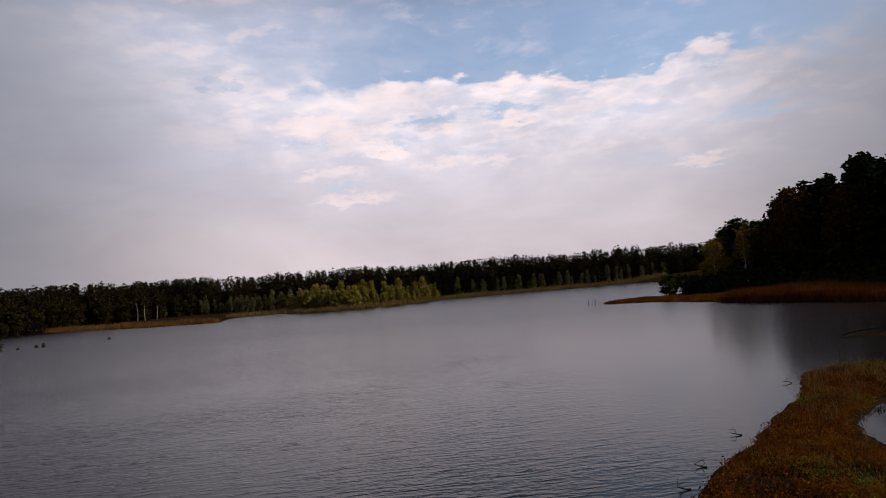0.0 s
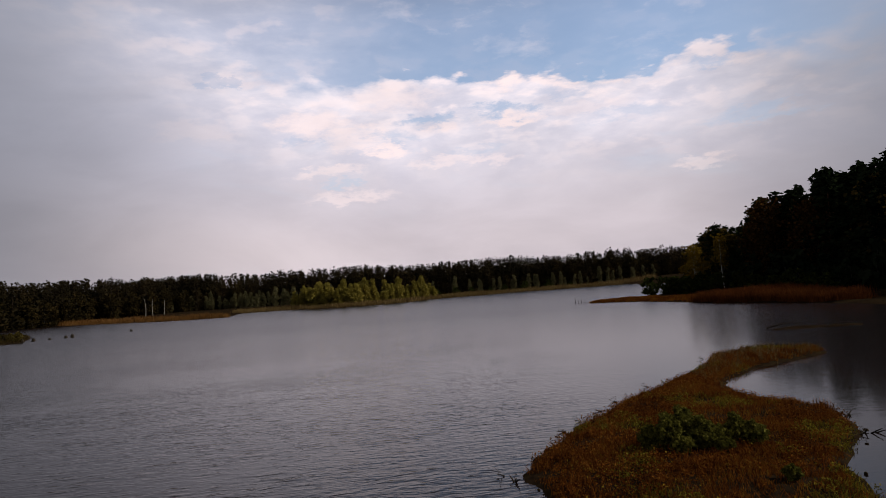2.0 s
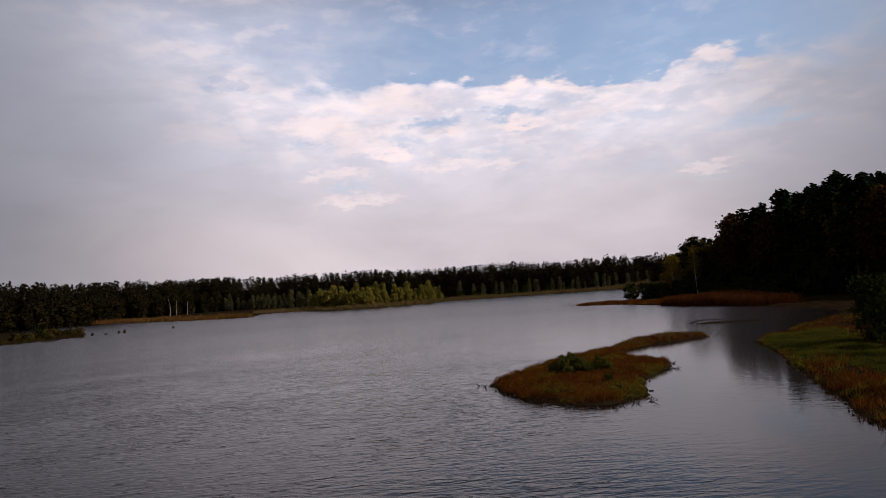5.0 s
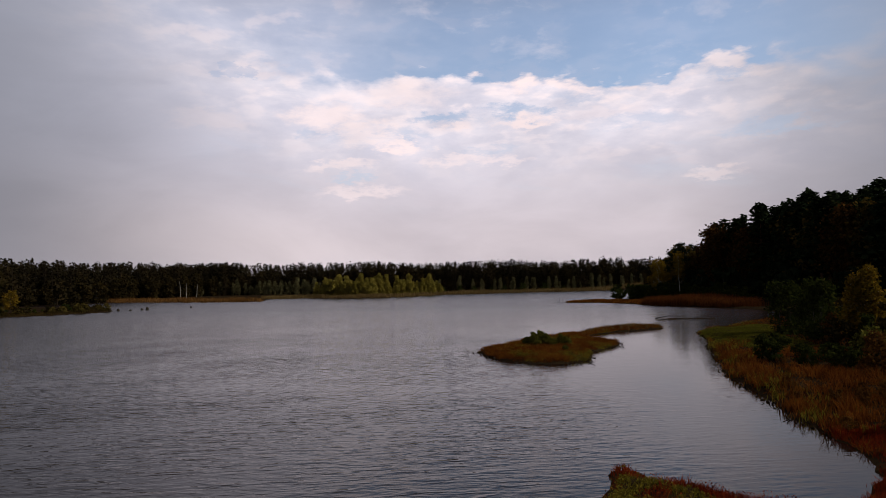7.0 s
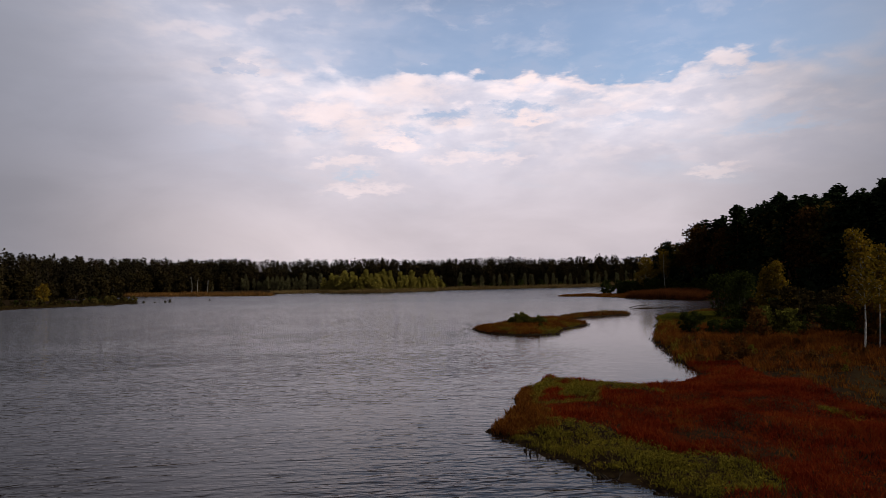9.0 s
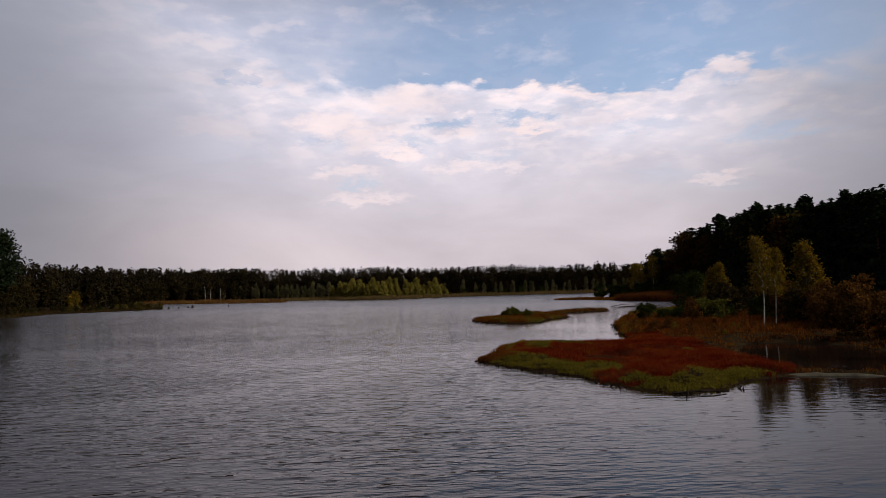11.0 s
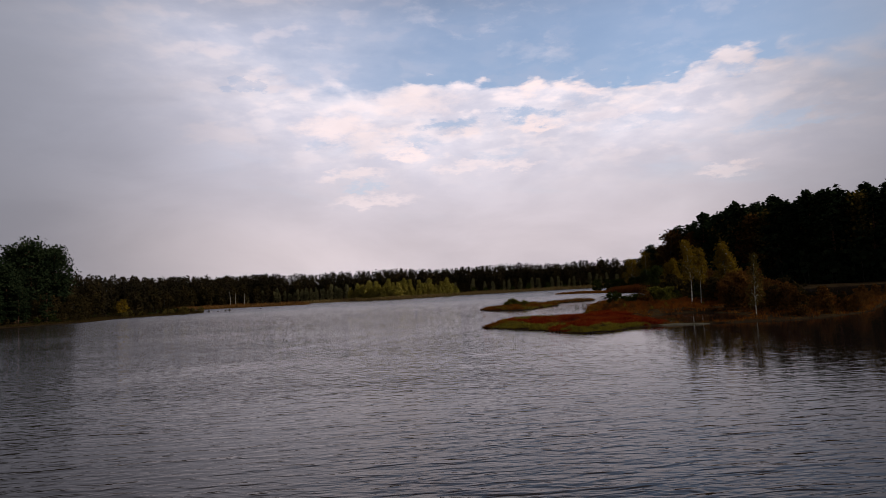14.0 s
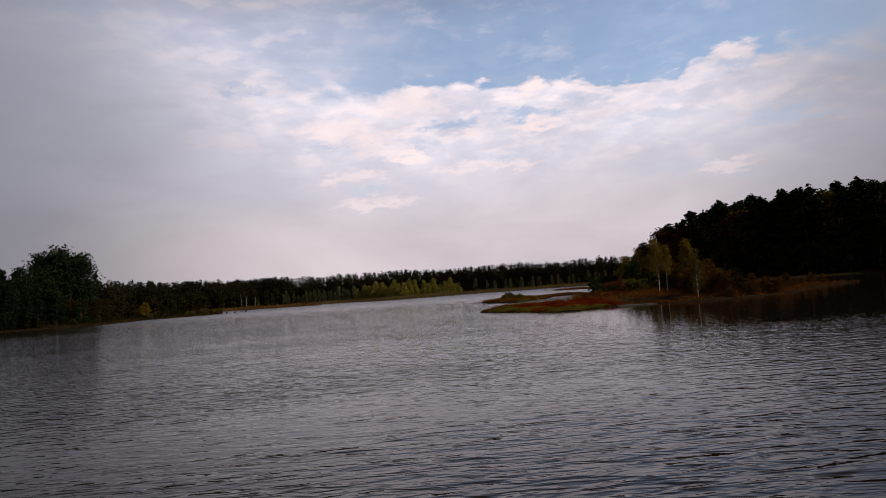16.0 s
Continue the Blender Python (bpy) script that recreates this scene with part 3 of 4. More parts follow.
def vnoise(x, y, s, seed=0):
    """Smooth value noise of wavelength s, -1 to 1."""
    x, y = np.asarray(x, float) / s, np.asarray(y, float) / s
    i, j = np.floor(x), np.floor(y)
    u, v = x - i, y - j
    u, v = u * u * (3 - 2 * u), v * v * (3 - 2 * v)

    def h(a, b):
        w = np.sin(a * 127.1 + b * 311.7 + seed * 74.7) * 43758.5453
        return (w - np.floor(w)) * 2 - 1

    return (h(i, j) * (1 - u) + h(i + 1, j) * u) * (1 - v) + (h(i, j + 1) * (1 - u) + h(i + 1, j + 1) * u) * v


def land(x, y):
    """How far inside land a place lies (negative: out in the water)."""
    x, y = np.asarray(x, float), np.asarray(y, float)
    d = np.maximum(-signed(LAKE, x, y), np.maximum(signed(ISLAND, x, y), signed(MUDBAR, x, y)))
    d = np.minimum(d, -signed(POOL, x, y))
    return d + vnoise(x, y, 2.2, 1) * 0.25 + vnoise(x, y, 0.8, 2) * 0.18


MEADOW = [(24.4, 33.5), (26.4, 39.5), (31, 43), (37, 46), (32.5, 35), (30, 25), (28.8, 18.5), (22.4, 13.8), (22.6, 22)]
HILL = [(74, 400), (84, 250), (74, 205), (70, 170), (74, 132), (80, 94), (98, 70), (128, 56), (175, 22), (240, -50), (600, -200), (700, 400)]


def height(x, y):
    d = land(x, y)
    near = np.where(d > 0, 0.06 + 0.30 * (1 - np.exp(-np.maximum(d, 0) / 1.6)), -0.7 * (1 - np.exp(np.minimum(d, 0) / 2.0)))
    lumps = (vnoise(x, y, 3.1, 3) * 0.15 + vnoise(x, y, 1.3, 4) * 0.12) * np.clip(d, 0, 1)
    hill = np.clip(signed(HILL, np.asarray(x, float), np.asarray(y, float)), 0, 70)
    return near + lumps + np.clip(d - 12, 0, 60) * 0.012 * np.clip(d, 0, 1) + 0.075 * hill


def ground_at(x, y):
    return float(height(np.array([x]), np.array([y]))[0])


def outward(a, b, first, grow):
    out, s = [a], first
    while abs(out[-1] - b) > s:
        out.append(out[-1] + (s if b > a else -s))
        s *= grow
    return np.array(out + [b])


def build_ground():
    gx = np.unique(np.concatenate([outward(-320, -4600, 8, 1.35), np.arange(-320, -2, 4.0), np.arange(-2, 28, 0.6), np.arange(28, 62, 1.2), np.arange(62, 300, 4.5), outward(300, 4600, 8, 1.35)]))
    gy = np.unique(np.concatenate([outward(-46, -4600, 4, 1.25), np.arange(-46, 56, 0.65), np.arange(56, 160, 2.0), np.arange(160, 380, 4.5), outward(380, 4600, 8, 1.35)]))
    x, y = np.meshgrid(gx, gy)
    x, y = x.ravel(), y.ravel()
    v = np.stack([x, y, height(x, y)], 1)
    w, n = len(gx), len(gy)
    i = (np.arange(n - 1)[:, None] * w + np.arange(w - 1)[None]).ravel()
    tagged(new("ground", mesh_of("ground", v, np.stack([i, i + 1, i + 1 + w, i + w], 1), SOIL, True)), "dark marshy lake shore with low wooded banks", "ground", kind="structure")
    s = 700
    wv = np.array([(-s, -s, 0), (s, -s, 0), (s, s, 0), (-s, s, 0)], float)
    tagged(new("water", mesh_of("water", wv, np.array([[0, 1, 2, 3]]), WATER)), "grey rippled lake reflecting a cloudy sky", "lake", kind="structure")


build_ground()

# ---- woods ----


def along(poly, step, jitter, back):
    """Places along a line of points, set back to its left by back metres."""
    out = []
    p = np.asarray(poly, float)
    for a, b in zip(p[:-1], p[1:]):
        d = b - a
        n = max(1, int(np.hypot(*d) / step))
        side = np.array([-d[1], d[0]]) / np.hypot(*d)
        for k in range(n):
            q = a + d * (k + rng.random()) / n + side * (back + rng.normal() * jitter * 0.5) + rng.normal(size=2) * jitter * 0.4
            out.append((float(q[0]), float(q[1])))
    return out


def woods(name, label, shapes, mats, places, sizes):
    """Many far trees as one mesh of wood and one of leaves."""
    root = tagged(new(name), label, "forest", kind="stuff")
    wv, wf, cv, cf, a, b = [], [], [], [], 0, 0
    for (x, y), s in zip(places, sizes):
        (sv, sf), (lv, lf) = shapes[rng.integers(len(shapes))]
        t = rng.uniform(0, 2 * np.pi)
        m = np.array([[np.cos(t), -np.sin(t), 0], [np.sin(t), np.cos(t), 0], [0, 0, 1]]) * s
        o = np.array([x, y, ground_at(x, y)])
        wv.append(sv @ m.T + o)
        wf.append(sf + a)
        a += len(sv)
        cv.append(lv @ m.T + o)
        cf.append(lf + b)
        b += len(lv)
    tagged(part("trunks", mesh_of("trunks", np.concatenate(wv), np.concatenate(wf), mats[0]), root), kind="stuff")
    tagged(part("foliage", mesh_of("foliage", np.concatenate(cv), np.concatenate(cf), mats[1]), root), kind="stuff")
    return root


def scatter_things(protos, places, lo, hi, wide=1.0, by=lambda x, y: 1.0):
    """Sets copies of the trees in protos out at the places; the first of each shape is the tree itself."""
    used = set()
    for k, (x, y) in enumerate(places):
        j = int(rng.integers(len(protos)))
        m = spot(x, y, rng.uniform(0, 360), rng.uniform(lo, hi) * by(x, y), 0.0, wide)
        if j in used:
            copy_thing(protos[j], m)
        else:
            protos[j].matrix_basis = m
            used.add(j)
    for j, p in enumerate(protos):
        if j not in used:
            p.matrix_basis = spot(*places[-1], 0, lo)


EDGE = [(80, 236), (79, 205), (75, 172), (79, 134), (85, 96), (103, 72), (130, 58), (172, 26), (232, -48)]
EDGE = EDGE[::-1]      # so that its left side is the hill


def slope(x, y):
    """The wood grows lower towards its northern end."""
    return float(np.interp(y, (60, 140, 160, 172, 182, 195, 206, 220, 236, 250), (1.09, 1.12, 1.09, 1.0, 0.92, 0.83, 0.77, 0.72, 0.62, 0.5)))


def hill_forest():
    flat = Matrix.Identity(4)
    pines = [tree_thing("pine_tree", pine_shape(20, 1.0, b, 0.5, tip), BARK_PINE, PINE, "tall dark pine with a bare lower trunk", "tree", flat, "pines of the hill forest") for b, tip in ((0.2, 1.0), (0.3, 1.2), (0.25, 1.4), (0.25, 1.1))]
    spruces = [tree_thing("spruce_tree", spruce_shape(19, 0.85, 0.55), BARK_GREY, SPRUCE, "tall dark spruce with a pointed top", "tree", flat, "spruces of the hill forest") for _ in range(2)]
    leafy = [tree_thing("broadleaf_tree", broad_shape(16, 0.26, 0.85, 0.6, 0.12, 60), BARK_GREY, AUTUMN, "leafy tree turning olive and gold at the forest edge", "tree", flat, "leafy trees at the forest edge") for _ in range(2)]
    rows = [q for back in (3, 8, 14, 21) for q in along(EDGE, 4.0, 3.0, -back)]
    rows = [(x, y) for x, y in rows if land(x, y) > 2]
    con = [q for k, q in enumerate(rows) if k % 7 != 3]
    scatter_things(pines, [q for k, q in enumerate(con) if k % 6 > 0], 0.92, 1.05, 1.2, slope)
    scatter_things(spruces, [q for k, q in enumerate(con) if k % 6 == 0], 0.84, 0.98, 1.1, slope)
    scatter_things(leafy, [q for k, q in enumerate(rows) if k % 7 == 3] + [(76, 214), (79, 219), (74.5, 206), (77, 200), (75, 193), (78, 207), (81, 226)], 0.9, 1.2, 1.0, slope)
    brown = [tree_thing("oak_tree", broad_shape(21, 0.24, 1.0, 0.62, 0.15, 80), BARK_GREY, UMBERLEAF, "large round-crowned tree turning brown on the hill", "tree", flat, "leafy trees at the forest edge") for _ in range(2)]
    scatter_things(brown, [(73.5, 158), (75.5, 165), (77, 145), (83, 108)], 0.88, 1.0)
    bent = [tree_thing("pine_tree", pine_shape(17.5, 0.9, 0.45, 0.6, 0.4), BARK_PINE, PINE, "old pine with a flat layered crown", "tree", flat, "pines of the hill forest") for _ in range(2)]
    scatter_things(bent, [(74, 200), (73, 190), (76, 206)], 0.9, 1.05)
    deep = [q for back in (6, 11, 17, 23, 29, 36) for q in along(EDGE, 2.7, 3.0, -back)]
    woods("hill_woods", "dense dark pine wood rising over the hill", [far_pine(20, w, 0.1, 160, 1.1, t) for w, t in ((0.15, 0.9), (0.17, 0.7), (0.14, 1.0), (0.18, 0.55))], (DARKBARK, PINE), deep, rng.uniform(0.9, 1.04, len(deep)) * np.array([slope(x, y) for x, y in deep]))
    skirt = [q for back in (-7, -3, 3, 9) for q in along(EDGE, 3.6, 2.5, -back)]
    skirt = [(x, y) for x, y in skirt if land(x, y) > 0.5]
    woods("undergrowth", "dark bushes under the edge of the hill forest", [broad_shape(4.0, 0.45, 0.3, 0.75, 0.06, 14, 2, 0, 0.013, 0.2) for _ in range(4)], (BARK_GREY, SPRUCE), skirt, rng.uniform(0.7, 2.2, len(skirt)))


FAR_EDGE = [(-212, 175), (-205, 205), (-198, 240), (-191, 280), (-184, 322), (-180, 345), (-172, 363), (-158, 376), (-140, 384), (-120, 388), (-60, 378), (0, 376), (60, 388), (110, 400), (170, 405)]


def far_forest():
    low = [far_pine(18.5, w, b, 130, 1.15, t) for w, b, t in ((0.19, 0.02, 0.7), (0.17, 0.08, 0.8), (0.21, 0.05, 0.5), (0.15, 0.04, 0.9), (0.2, 0.12, 0.45), (0.23, 0.1, 0.4))]
    places = [q for back in (0, 5, 11, 18, 27) for q in along(FAR_EDGE, 2.1, 7.0, back)]
    places += [(float(x), float(y)) for x, y in zip(rng.uniform(-206, -150, 130), rng.uniform(372, 420, 130)) if y - 372 > 0.5 * (x + 172)]
    woods("far_woods", "dark pine wood along the far shore", low, (DARKBARK, FARPINE), places, rng.uniform(0.86, 1.03, len(places)) * np.array([(1 + 0.05 * vnoise(x, y, 26, 60) + 0.04 * vnoise(x, y, 9, 61)) * np.interp(x, (-190, -100, 0), (1.12, 1.04, 1.0)) for x, y in places]))
    under = [q for back in (4, 11, 19, 28) for q in along(FAR_EDGE, 4.0, 3.0, back)] + [(-178, 372), (-172, 378), (-184, 366), (-165, 384), (-188, 380)]
    woods("far_undergrowth", "dark young trees filling the far wood", [broad_shape(9, 0.34, 0.3, 1.5, 0.03, 14, 1, 0, 0.013, 0.15) for _ in range(3)], (BARK_GREY, FARPINE), under, rng.uniform(1.1, 1.7, len(under)))
    mixed = [q for back in (-7, -2) for q in along(FAR_EDGE[:8], 4.0, 4.0, back)] + along(FAR_EDGE[7:], 6.0, 5.0, -5)
    woods("autumn_woods", "olive and brown leafy trees before the pines", [broad_shape(13, 0.22, 0.6, 0.85, 0.04, 34) for _ in range(4)], (BARK_GREY, DULL), mixed, rng.uniform(0.45, 1.1, len(mixed)))


def far_shore_trees():
    flat = Matrix.Identity(4)
    sage = [tree_thing("poplar_tree", birch_shape(9, 0.2, 0.04, 26, 0.62, 0.008, 0.9), BARK_GREY, SAGE, "young grey-green poplar on the far shore", "tree", flat, "young poplars on the far shore") for _ in range(3)]
    places = along([(-165, 372), (-130, 368), (-95, 340), (-60, 325)], 3.2, 4.0, 0) + along([(-150, 378), (-60, 362), (0, 360), (40, 368)], 7.0, 5.0, 0) + along([(10, 350), (60, 362), (110, 372)], 4.6, 3.0, 0)
    scatter_things(sage, places, 0.6, 1.15)
    gold = [tree_thing("willow_tree", birch_shape(9, 0.24, 0.03, 20, 0.6, 0.008, 1.0, 3), BARK_GREY, GOLDGREEN, "yellow-green willow on the far shore", "tree", flat, "yellow-green willows on the far shore") for _ in range(3)]
    places = along([(-76, 291), (-52, 276), (-30, 286), (-12, 318)], 1.3, 3.5, 2) + along([(-66, 294), (-48, 284), (-34, 296), (-22, 306)], 1.8, 4.0, 2)
    scatter_things(gold, places, 0.5, 1.15)
    dark = [tree_thing("willow_bush", broad_shape(4, 0.5, 0.4, 0.6, 0.03, 32, 3), BARK_GREY, WILLOW, "dark green rounded willow bush on the shore", "bush", flat, "bushes on the far shore") for _ in range(2)]
    scatter_things(dark, along([(-16, 322), (20, 338), (60, 345)], 9, 5, 2) + along([(44, 161), (56, 178), (66, 196), (76, 214), (88, 244)], 2.6, 2.0, -3) + along([(50, 164), (60, 176), (70, 190)], 3.0, 3, -5) + along([(52, 160), (60, 150), (64, 136), (66, 118)], 3.0, 3, 0), 0.6, 1.15)
    trunks = [(-166, 340), (-162.6, 341), (-158, 344)]
    for k, (x, y) in enumerate(trunks):
        v, f = tube(bent_line((0, 0, -0.2), (rng.normal() * 0.4, 0, 9.5 - k), 0.2, 6), np.linspace(0.2, 0.08, 6), 7)
        tagged(new("dead_tree", mesh_of("dead_tree", v, f, DEADWOOD, True)), "bare bleached trunk of a dead tree", "dead tree", "dead trees before the far wood").matrix_basis = spot(x, y)


def left_woods():
    flat = Matrix.Identity(4)
    pines = [tree_thing("pine_tree", sh, BARK_PINE, PINE, "broad dark pine with a dense rounded crown by the water", "tree", flat, "pines on the western bank") for sh in (broad_shape(20, 0.2, 1.6, 0.5, 0.04, 110, 1, 0.5), pine_shape(19, 1.5, 0.06, 0.62, 0.9), broad_shape(18.5, 0.17, 1.6, 0.5, 0.04, 110, 1, 0.35), pine_shape(20, 1.5, 0.06, 0.62, 0.7))]
    scatter_things(pines, along([(-133, 78), (-135, 92), (-141, 101), (-152, 97), (-165, 80)], 3.4, 3.0, 0) + along([(-134, 72), (-138, 88), (-147, 95)], 4.0, 3.0, 0) + along([(-132, 58), (-143, 66), (-154, 74)], 4.0, 3.0, 0), 0.78, 1.0)
    scatter_things([tree_thing("young_pine", pine_shape(13, 1.2, 0.05, 0.6, 0.8), BARK_PINE, PINE, "young dark pine at the rim of the western wood", "tree", flat, "young pines on the western bank") for _ in range(2)], along([(-127, 74), (-129, 90), (-134, 100)], 4.0, 2.5, 0), 0.7, 1.0)
    tall = [tree_thing("pine_tree", broad_shape(25, 0.2, 1.5, 0.7, 0.06, 100, 1, 0.1), BARK_PINE, PINE, "very tall dark pine standing back from the water", "tree", flat, "pines on the western bank") for _ in range(2)]
    scatter_things(tall, [(-163, 155), (-167, 160), (-170, 151), (-174, 158), (-167, 146), (-178, 150), (-181, 160)], 0.98, 1.12)
    places = [q for b in (0, 5) for q in along([(-140, 112), (-146, 130), (-158, 160), (-180, 190)], 5.0, 4.0, b)]
    woods("west_woods", "low brown and dark thicket on the western bank", [broad_shape(7, 0.3, 0.8, 0.45, 0.04, 36, 2) for _ in range(3)], (BARK_GREY, DULL), places, rng.uniform(0.7, 1.25, len(places)))
    bushes = [tree_thing("willow_bush", broad_shape(3.2, 0.5, 0.3, 0.65, 0.03, 26, 3), BARK_GREY, WILLOW, "low dark green bush on the western bank", "bush", flat, "bushes on the western bank") for _ in range(2)]
    scatter_things(bushes, along([(-116, 80), (-120, 100), (-128, 106)], 2.4, 2.0, 1) + along([(-118, 124), (-112, 132), (-107, 150), (-118, 168), (-134, 186)], 2.6, 3.0, 5) + along([(-124, 112), (-130, 124), (-120, 136), (-118, 150)], 2.6, 4.0, 2), 0.4, 0.8)
    dull = [tree_thing("willow_bush", broad_shape(3.4, 0.5, 0.3, 0.65, 0.03, 26, 3), BARK_GREY, DULL, "dense brown-olive bush on the western bank", "bush", flat, "bushes on the western bank") for _ in range(2)]
    scatter_things(dull, along([(-112, 86), (-120, 116), (-111, 128), (-105, 147), (-114, 164)], 2.4, 2.5, 3) + along([(-120, 70), (-126, 110), (-122, 140)], 3.0, 4.0, 3), 0.4, 0.95)
    olive = [tree_thing("willow_bush", broad_shape(2.2, 0.75, 0.4, 0.45, 0.02, 30, 4, -0.4), BARK_GREY, OLIVELEAF, "low olive-green willow scrub on a grassy tongue of land", "bush", flat, "bushes on the western bank") for _ in range(3)]
    scatter_things(olive, along([(-116, 118), (-112, 129), (-106, 140), (-105, 150), (-113, 162)], 2.4, 3.0, 3), 0.5, 1.1)
    tree_thing("maple_tree", broad_shape(6, 0.4, 0.8, 0.4, 0.05, 50), BARK_GREY, BIRCHLEAF, "small rounded orange-yellow maple on the bank", "tree", spot(-140, 160))


hill_forest()
far_forest()
far_shore_trees()
left_woods()


# ---- trees and bushes of the near bank ----
def near_bank_trees():
    tree_thing("birch_tree", birch_shape(8.4, 0.15, 0.36, 60, 0.16, 0.0075), BARK_BIRCH, BIRCHLEAF, "slender white-stemmed birch with yellow leaves", "birch", spot(27.5, -5.6, 0, 1.0), "birches on the near bank")
    tree_thing("birch_tree", birch_shape(7.2, 0.13, 0.4, 46, 0.16, 0.007), BARK_BIRCH, BIRCHLEAF, "slender white-stemmed birch with yellow leaves", "birch", spot(28.8, -5.2, 60, 1.0), "birches on the near bank")
    tree_thing("birch_tree", birch_shape(7.6, 0.24, 0.1, 90, 0.18, 0.008, 1.2, 2), BARK_BIRCH, BIRCHLEAF, "bushy birch with golden leaves down to its foot", "birch", spot(33, -3.5, 120), "birches on the near bank")
    tree_thing("birch_tree", birch_shape(5.4, 0.15, 0.12, 46, 0.13, 0.007, 0.6), BARK_BIRCH, AUTUMN, "thin young birch with sparse yellow leaves", "birch", spot(24.9, -31.6, 30), "birches on the near bank")
    tree_thing("birch_tree", birch_shape(6.6, 0.28, 0.06, 80, 0.19, 0.008, 1.2, 3), BARK_BIRCH, BIRCHLEAF, "bushy yellow-green birch among willow bushes", "birch", spot(31.4, 17, 200), "birches on the near bank")
    flat = Matrix.Identity(4)
    shrubs = [tree_thing("willow_bush", broad_shape(2.6, 0.5, 0.9, 0.17, 0.02, 50, 4, -0.35, 0.013, 0.5), BARK_GREY, WILLOW, "dark green willow bush on the near bank", "bush", flat, "bushes on the near bank") for _ in range(3)]
    places = [(33, -14), (36, -10), (35, -17), (32, -21), (37, -5), (35, -8), (31, 3), (33, 0), (36, 0), (29, 6), (33, 8), (37, 6), (31, 15), (36, 16), (40, 12), (34, 24), (39, 24), (27.5, -20), (32, -19), (36, -14), (40, -8), (27.5, -25), (30, -27), (34, -24), (27, -28), (28.5, -22.5), (31, -24), (29.5, -35), (32.5, -32), (26.5, -36), (31, -29.5), (35, -28),
              (38, 30), (46, 50), (50, 60), (48, 40), (54, 70), (36, -20), (42, -14), (46, -11), (26, -33), (29, -33.5), (33, -30), (27.5, -30)]
    low_shore = lambda x, y: float(np.interp(x - 0.35 * y, (36, 42, 48), (1.0, 0.6, 0.38)))      # lower towards the open south-eastern shore
    scatter_things(shrubs, [q for q in places if q[1] > -6], 0.6, 1.35, 1.0, low_shore)
    umber = [tree_thing("willow_bush", broad_shape(2.4, 0.5, 0.9, 0.17, 0.02, 50, 4, -0.35, 0.013, 0.5), BARK_GREY, UMBERLEAF, "dull rust-olive willow bush by the shore", "bush", flat, "bushes on the near bank") for _ in range(3)]
    scatter_things(umber, [q for q in places if q[1] <= -6], 0.5, 1.15, 1.0, low_shore)
    area = [(31, -10), (31, -17), (27, -20), (26.5, -30), (30, -34), (36, -27), (48, -10), (44, 4), (47, 22), (56, 42), (60, 62), (48, 58), (38, 46), (29, 30), (27, 12), (29, 2)]
    fillers = [(float(x), float(y)) for x, y in zip(rng.uniform(22, 60, 420), rng.uniform(-26, 62, 420))]
    fillers = [q for q in fillers if signed(area, np.array([q[0]]), np.array([q[1]]))[0] > 0.5 and signed(MEADOW, np.array([q[0]]), np.array([q[1]]))[0] < -1.5 and land(*q) > 1][:95]
    thick = [tree_thing("willow_bush", broad_shape(3.2, 0.46, 0.6, 0.28, 0.02, 44, 4, -0.35, 0.013, 0.4), BARK_GREY, DULL, "dense dark willow thicket on the near bank", "bush", flat, "bushes on the near bank") for _ in range(3)]
    scatter_things(thick, fillers, 0.6, 1.3, 1.0, low_shore)
    brown = [tree_thing("alder_bush", broad_shape(3.0, 0.42, 1.1, 0.17, 0.02, 56, 4, -0.3, 0.013, 0.5), BARK_GREY, RUSTLEAF, "rust-brown alder bush on the near bank", "bush", flat, "bushes on the near bank") for _ in range(2)]
    scatter_things(brown, [(31.5, -6), (27, -33), (34, -13), (29, -22), (38, -18), (33, 3), (23.5, 2), (36, 11), (31, 20), (40, 0), (31, -31), (44, -16), (47, -12), (41, -20), (38, -24), (50, -9), (36.5, -27), (33.5, -32), (30.5, -10), (31.8, -8), (33.2, -10.4), (34.6, -8), (32, -12.8), (34, -14), (36, -11), (30.8, -14), (29.6, -11.8), (35.5, -5), (33, -6.2)], 0.8, 1.35, 1.0, low_shore)
    fringe = [tree_thing("alder_bush", broad_shape(1.2, 0.6, 0.8, 0.11, 0.02, 40, 4, -0.35, 0.013, 0.5), BARK_GREY, RUSTLEAF, "low rust-brown alder scrub at the water's edge", "bush", flat, "scrub along the near bank") for _ in range(3)]
    scatter_things(fringe, [q for q in along([(14.6, -12), (15.6, -2), (17, 5), (19.5, 14), (20.5, 17)], 1.5, 1.6, -1.0) + along([(17, -12), (19, 0), (21, 9)], 2.2, 3.0, -1.0) + along([(20, -14), (24, -10), (24, 2), (26, 10)], 2.2, 3.0, 0) if land(*q) > 0.5 and signed(MEADOW, np.array([q[0]]), np.array([q[1]]))[0] < -0.5], 0.35, 0.85)
    hummocks = [tree_thing("alder_bush", broad_shape(1.3, 0.6, 0.8, 0.11, 0.02, 44, 4, -0.35, 0.013, 0.5), BARK_GREY, m_, "low " + w_ + " scrub among the birches", "bush", flat, "scrub along the near bank") for m_, w_ in ((RUSTLEAF, "rust-brown alder"), (GREENGRASS, "yellow-green willow"), (RUSTLEAF, "rust-brown alder"))]
    scatter_things(hummocks, along([(16, -13), (19, -11), (22, -8), (25, -4)], 1.3, 2.0, 0) + along([(18, -17), (21, -14), (25, -10), (28, -9)], 1.4, 2.0, 0), 0.35, 0.95)
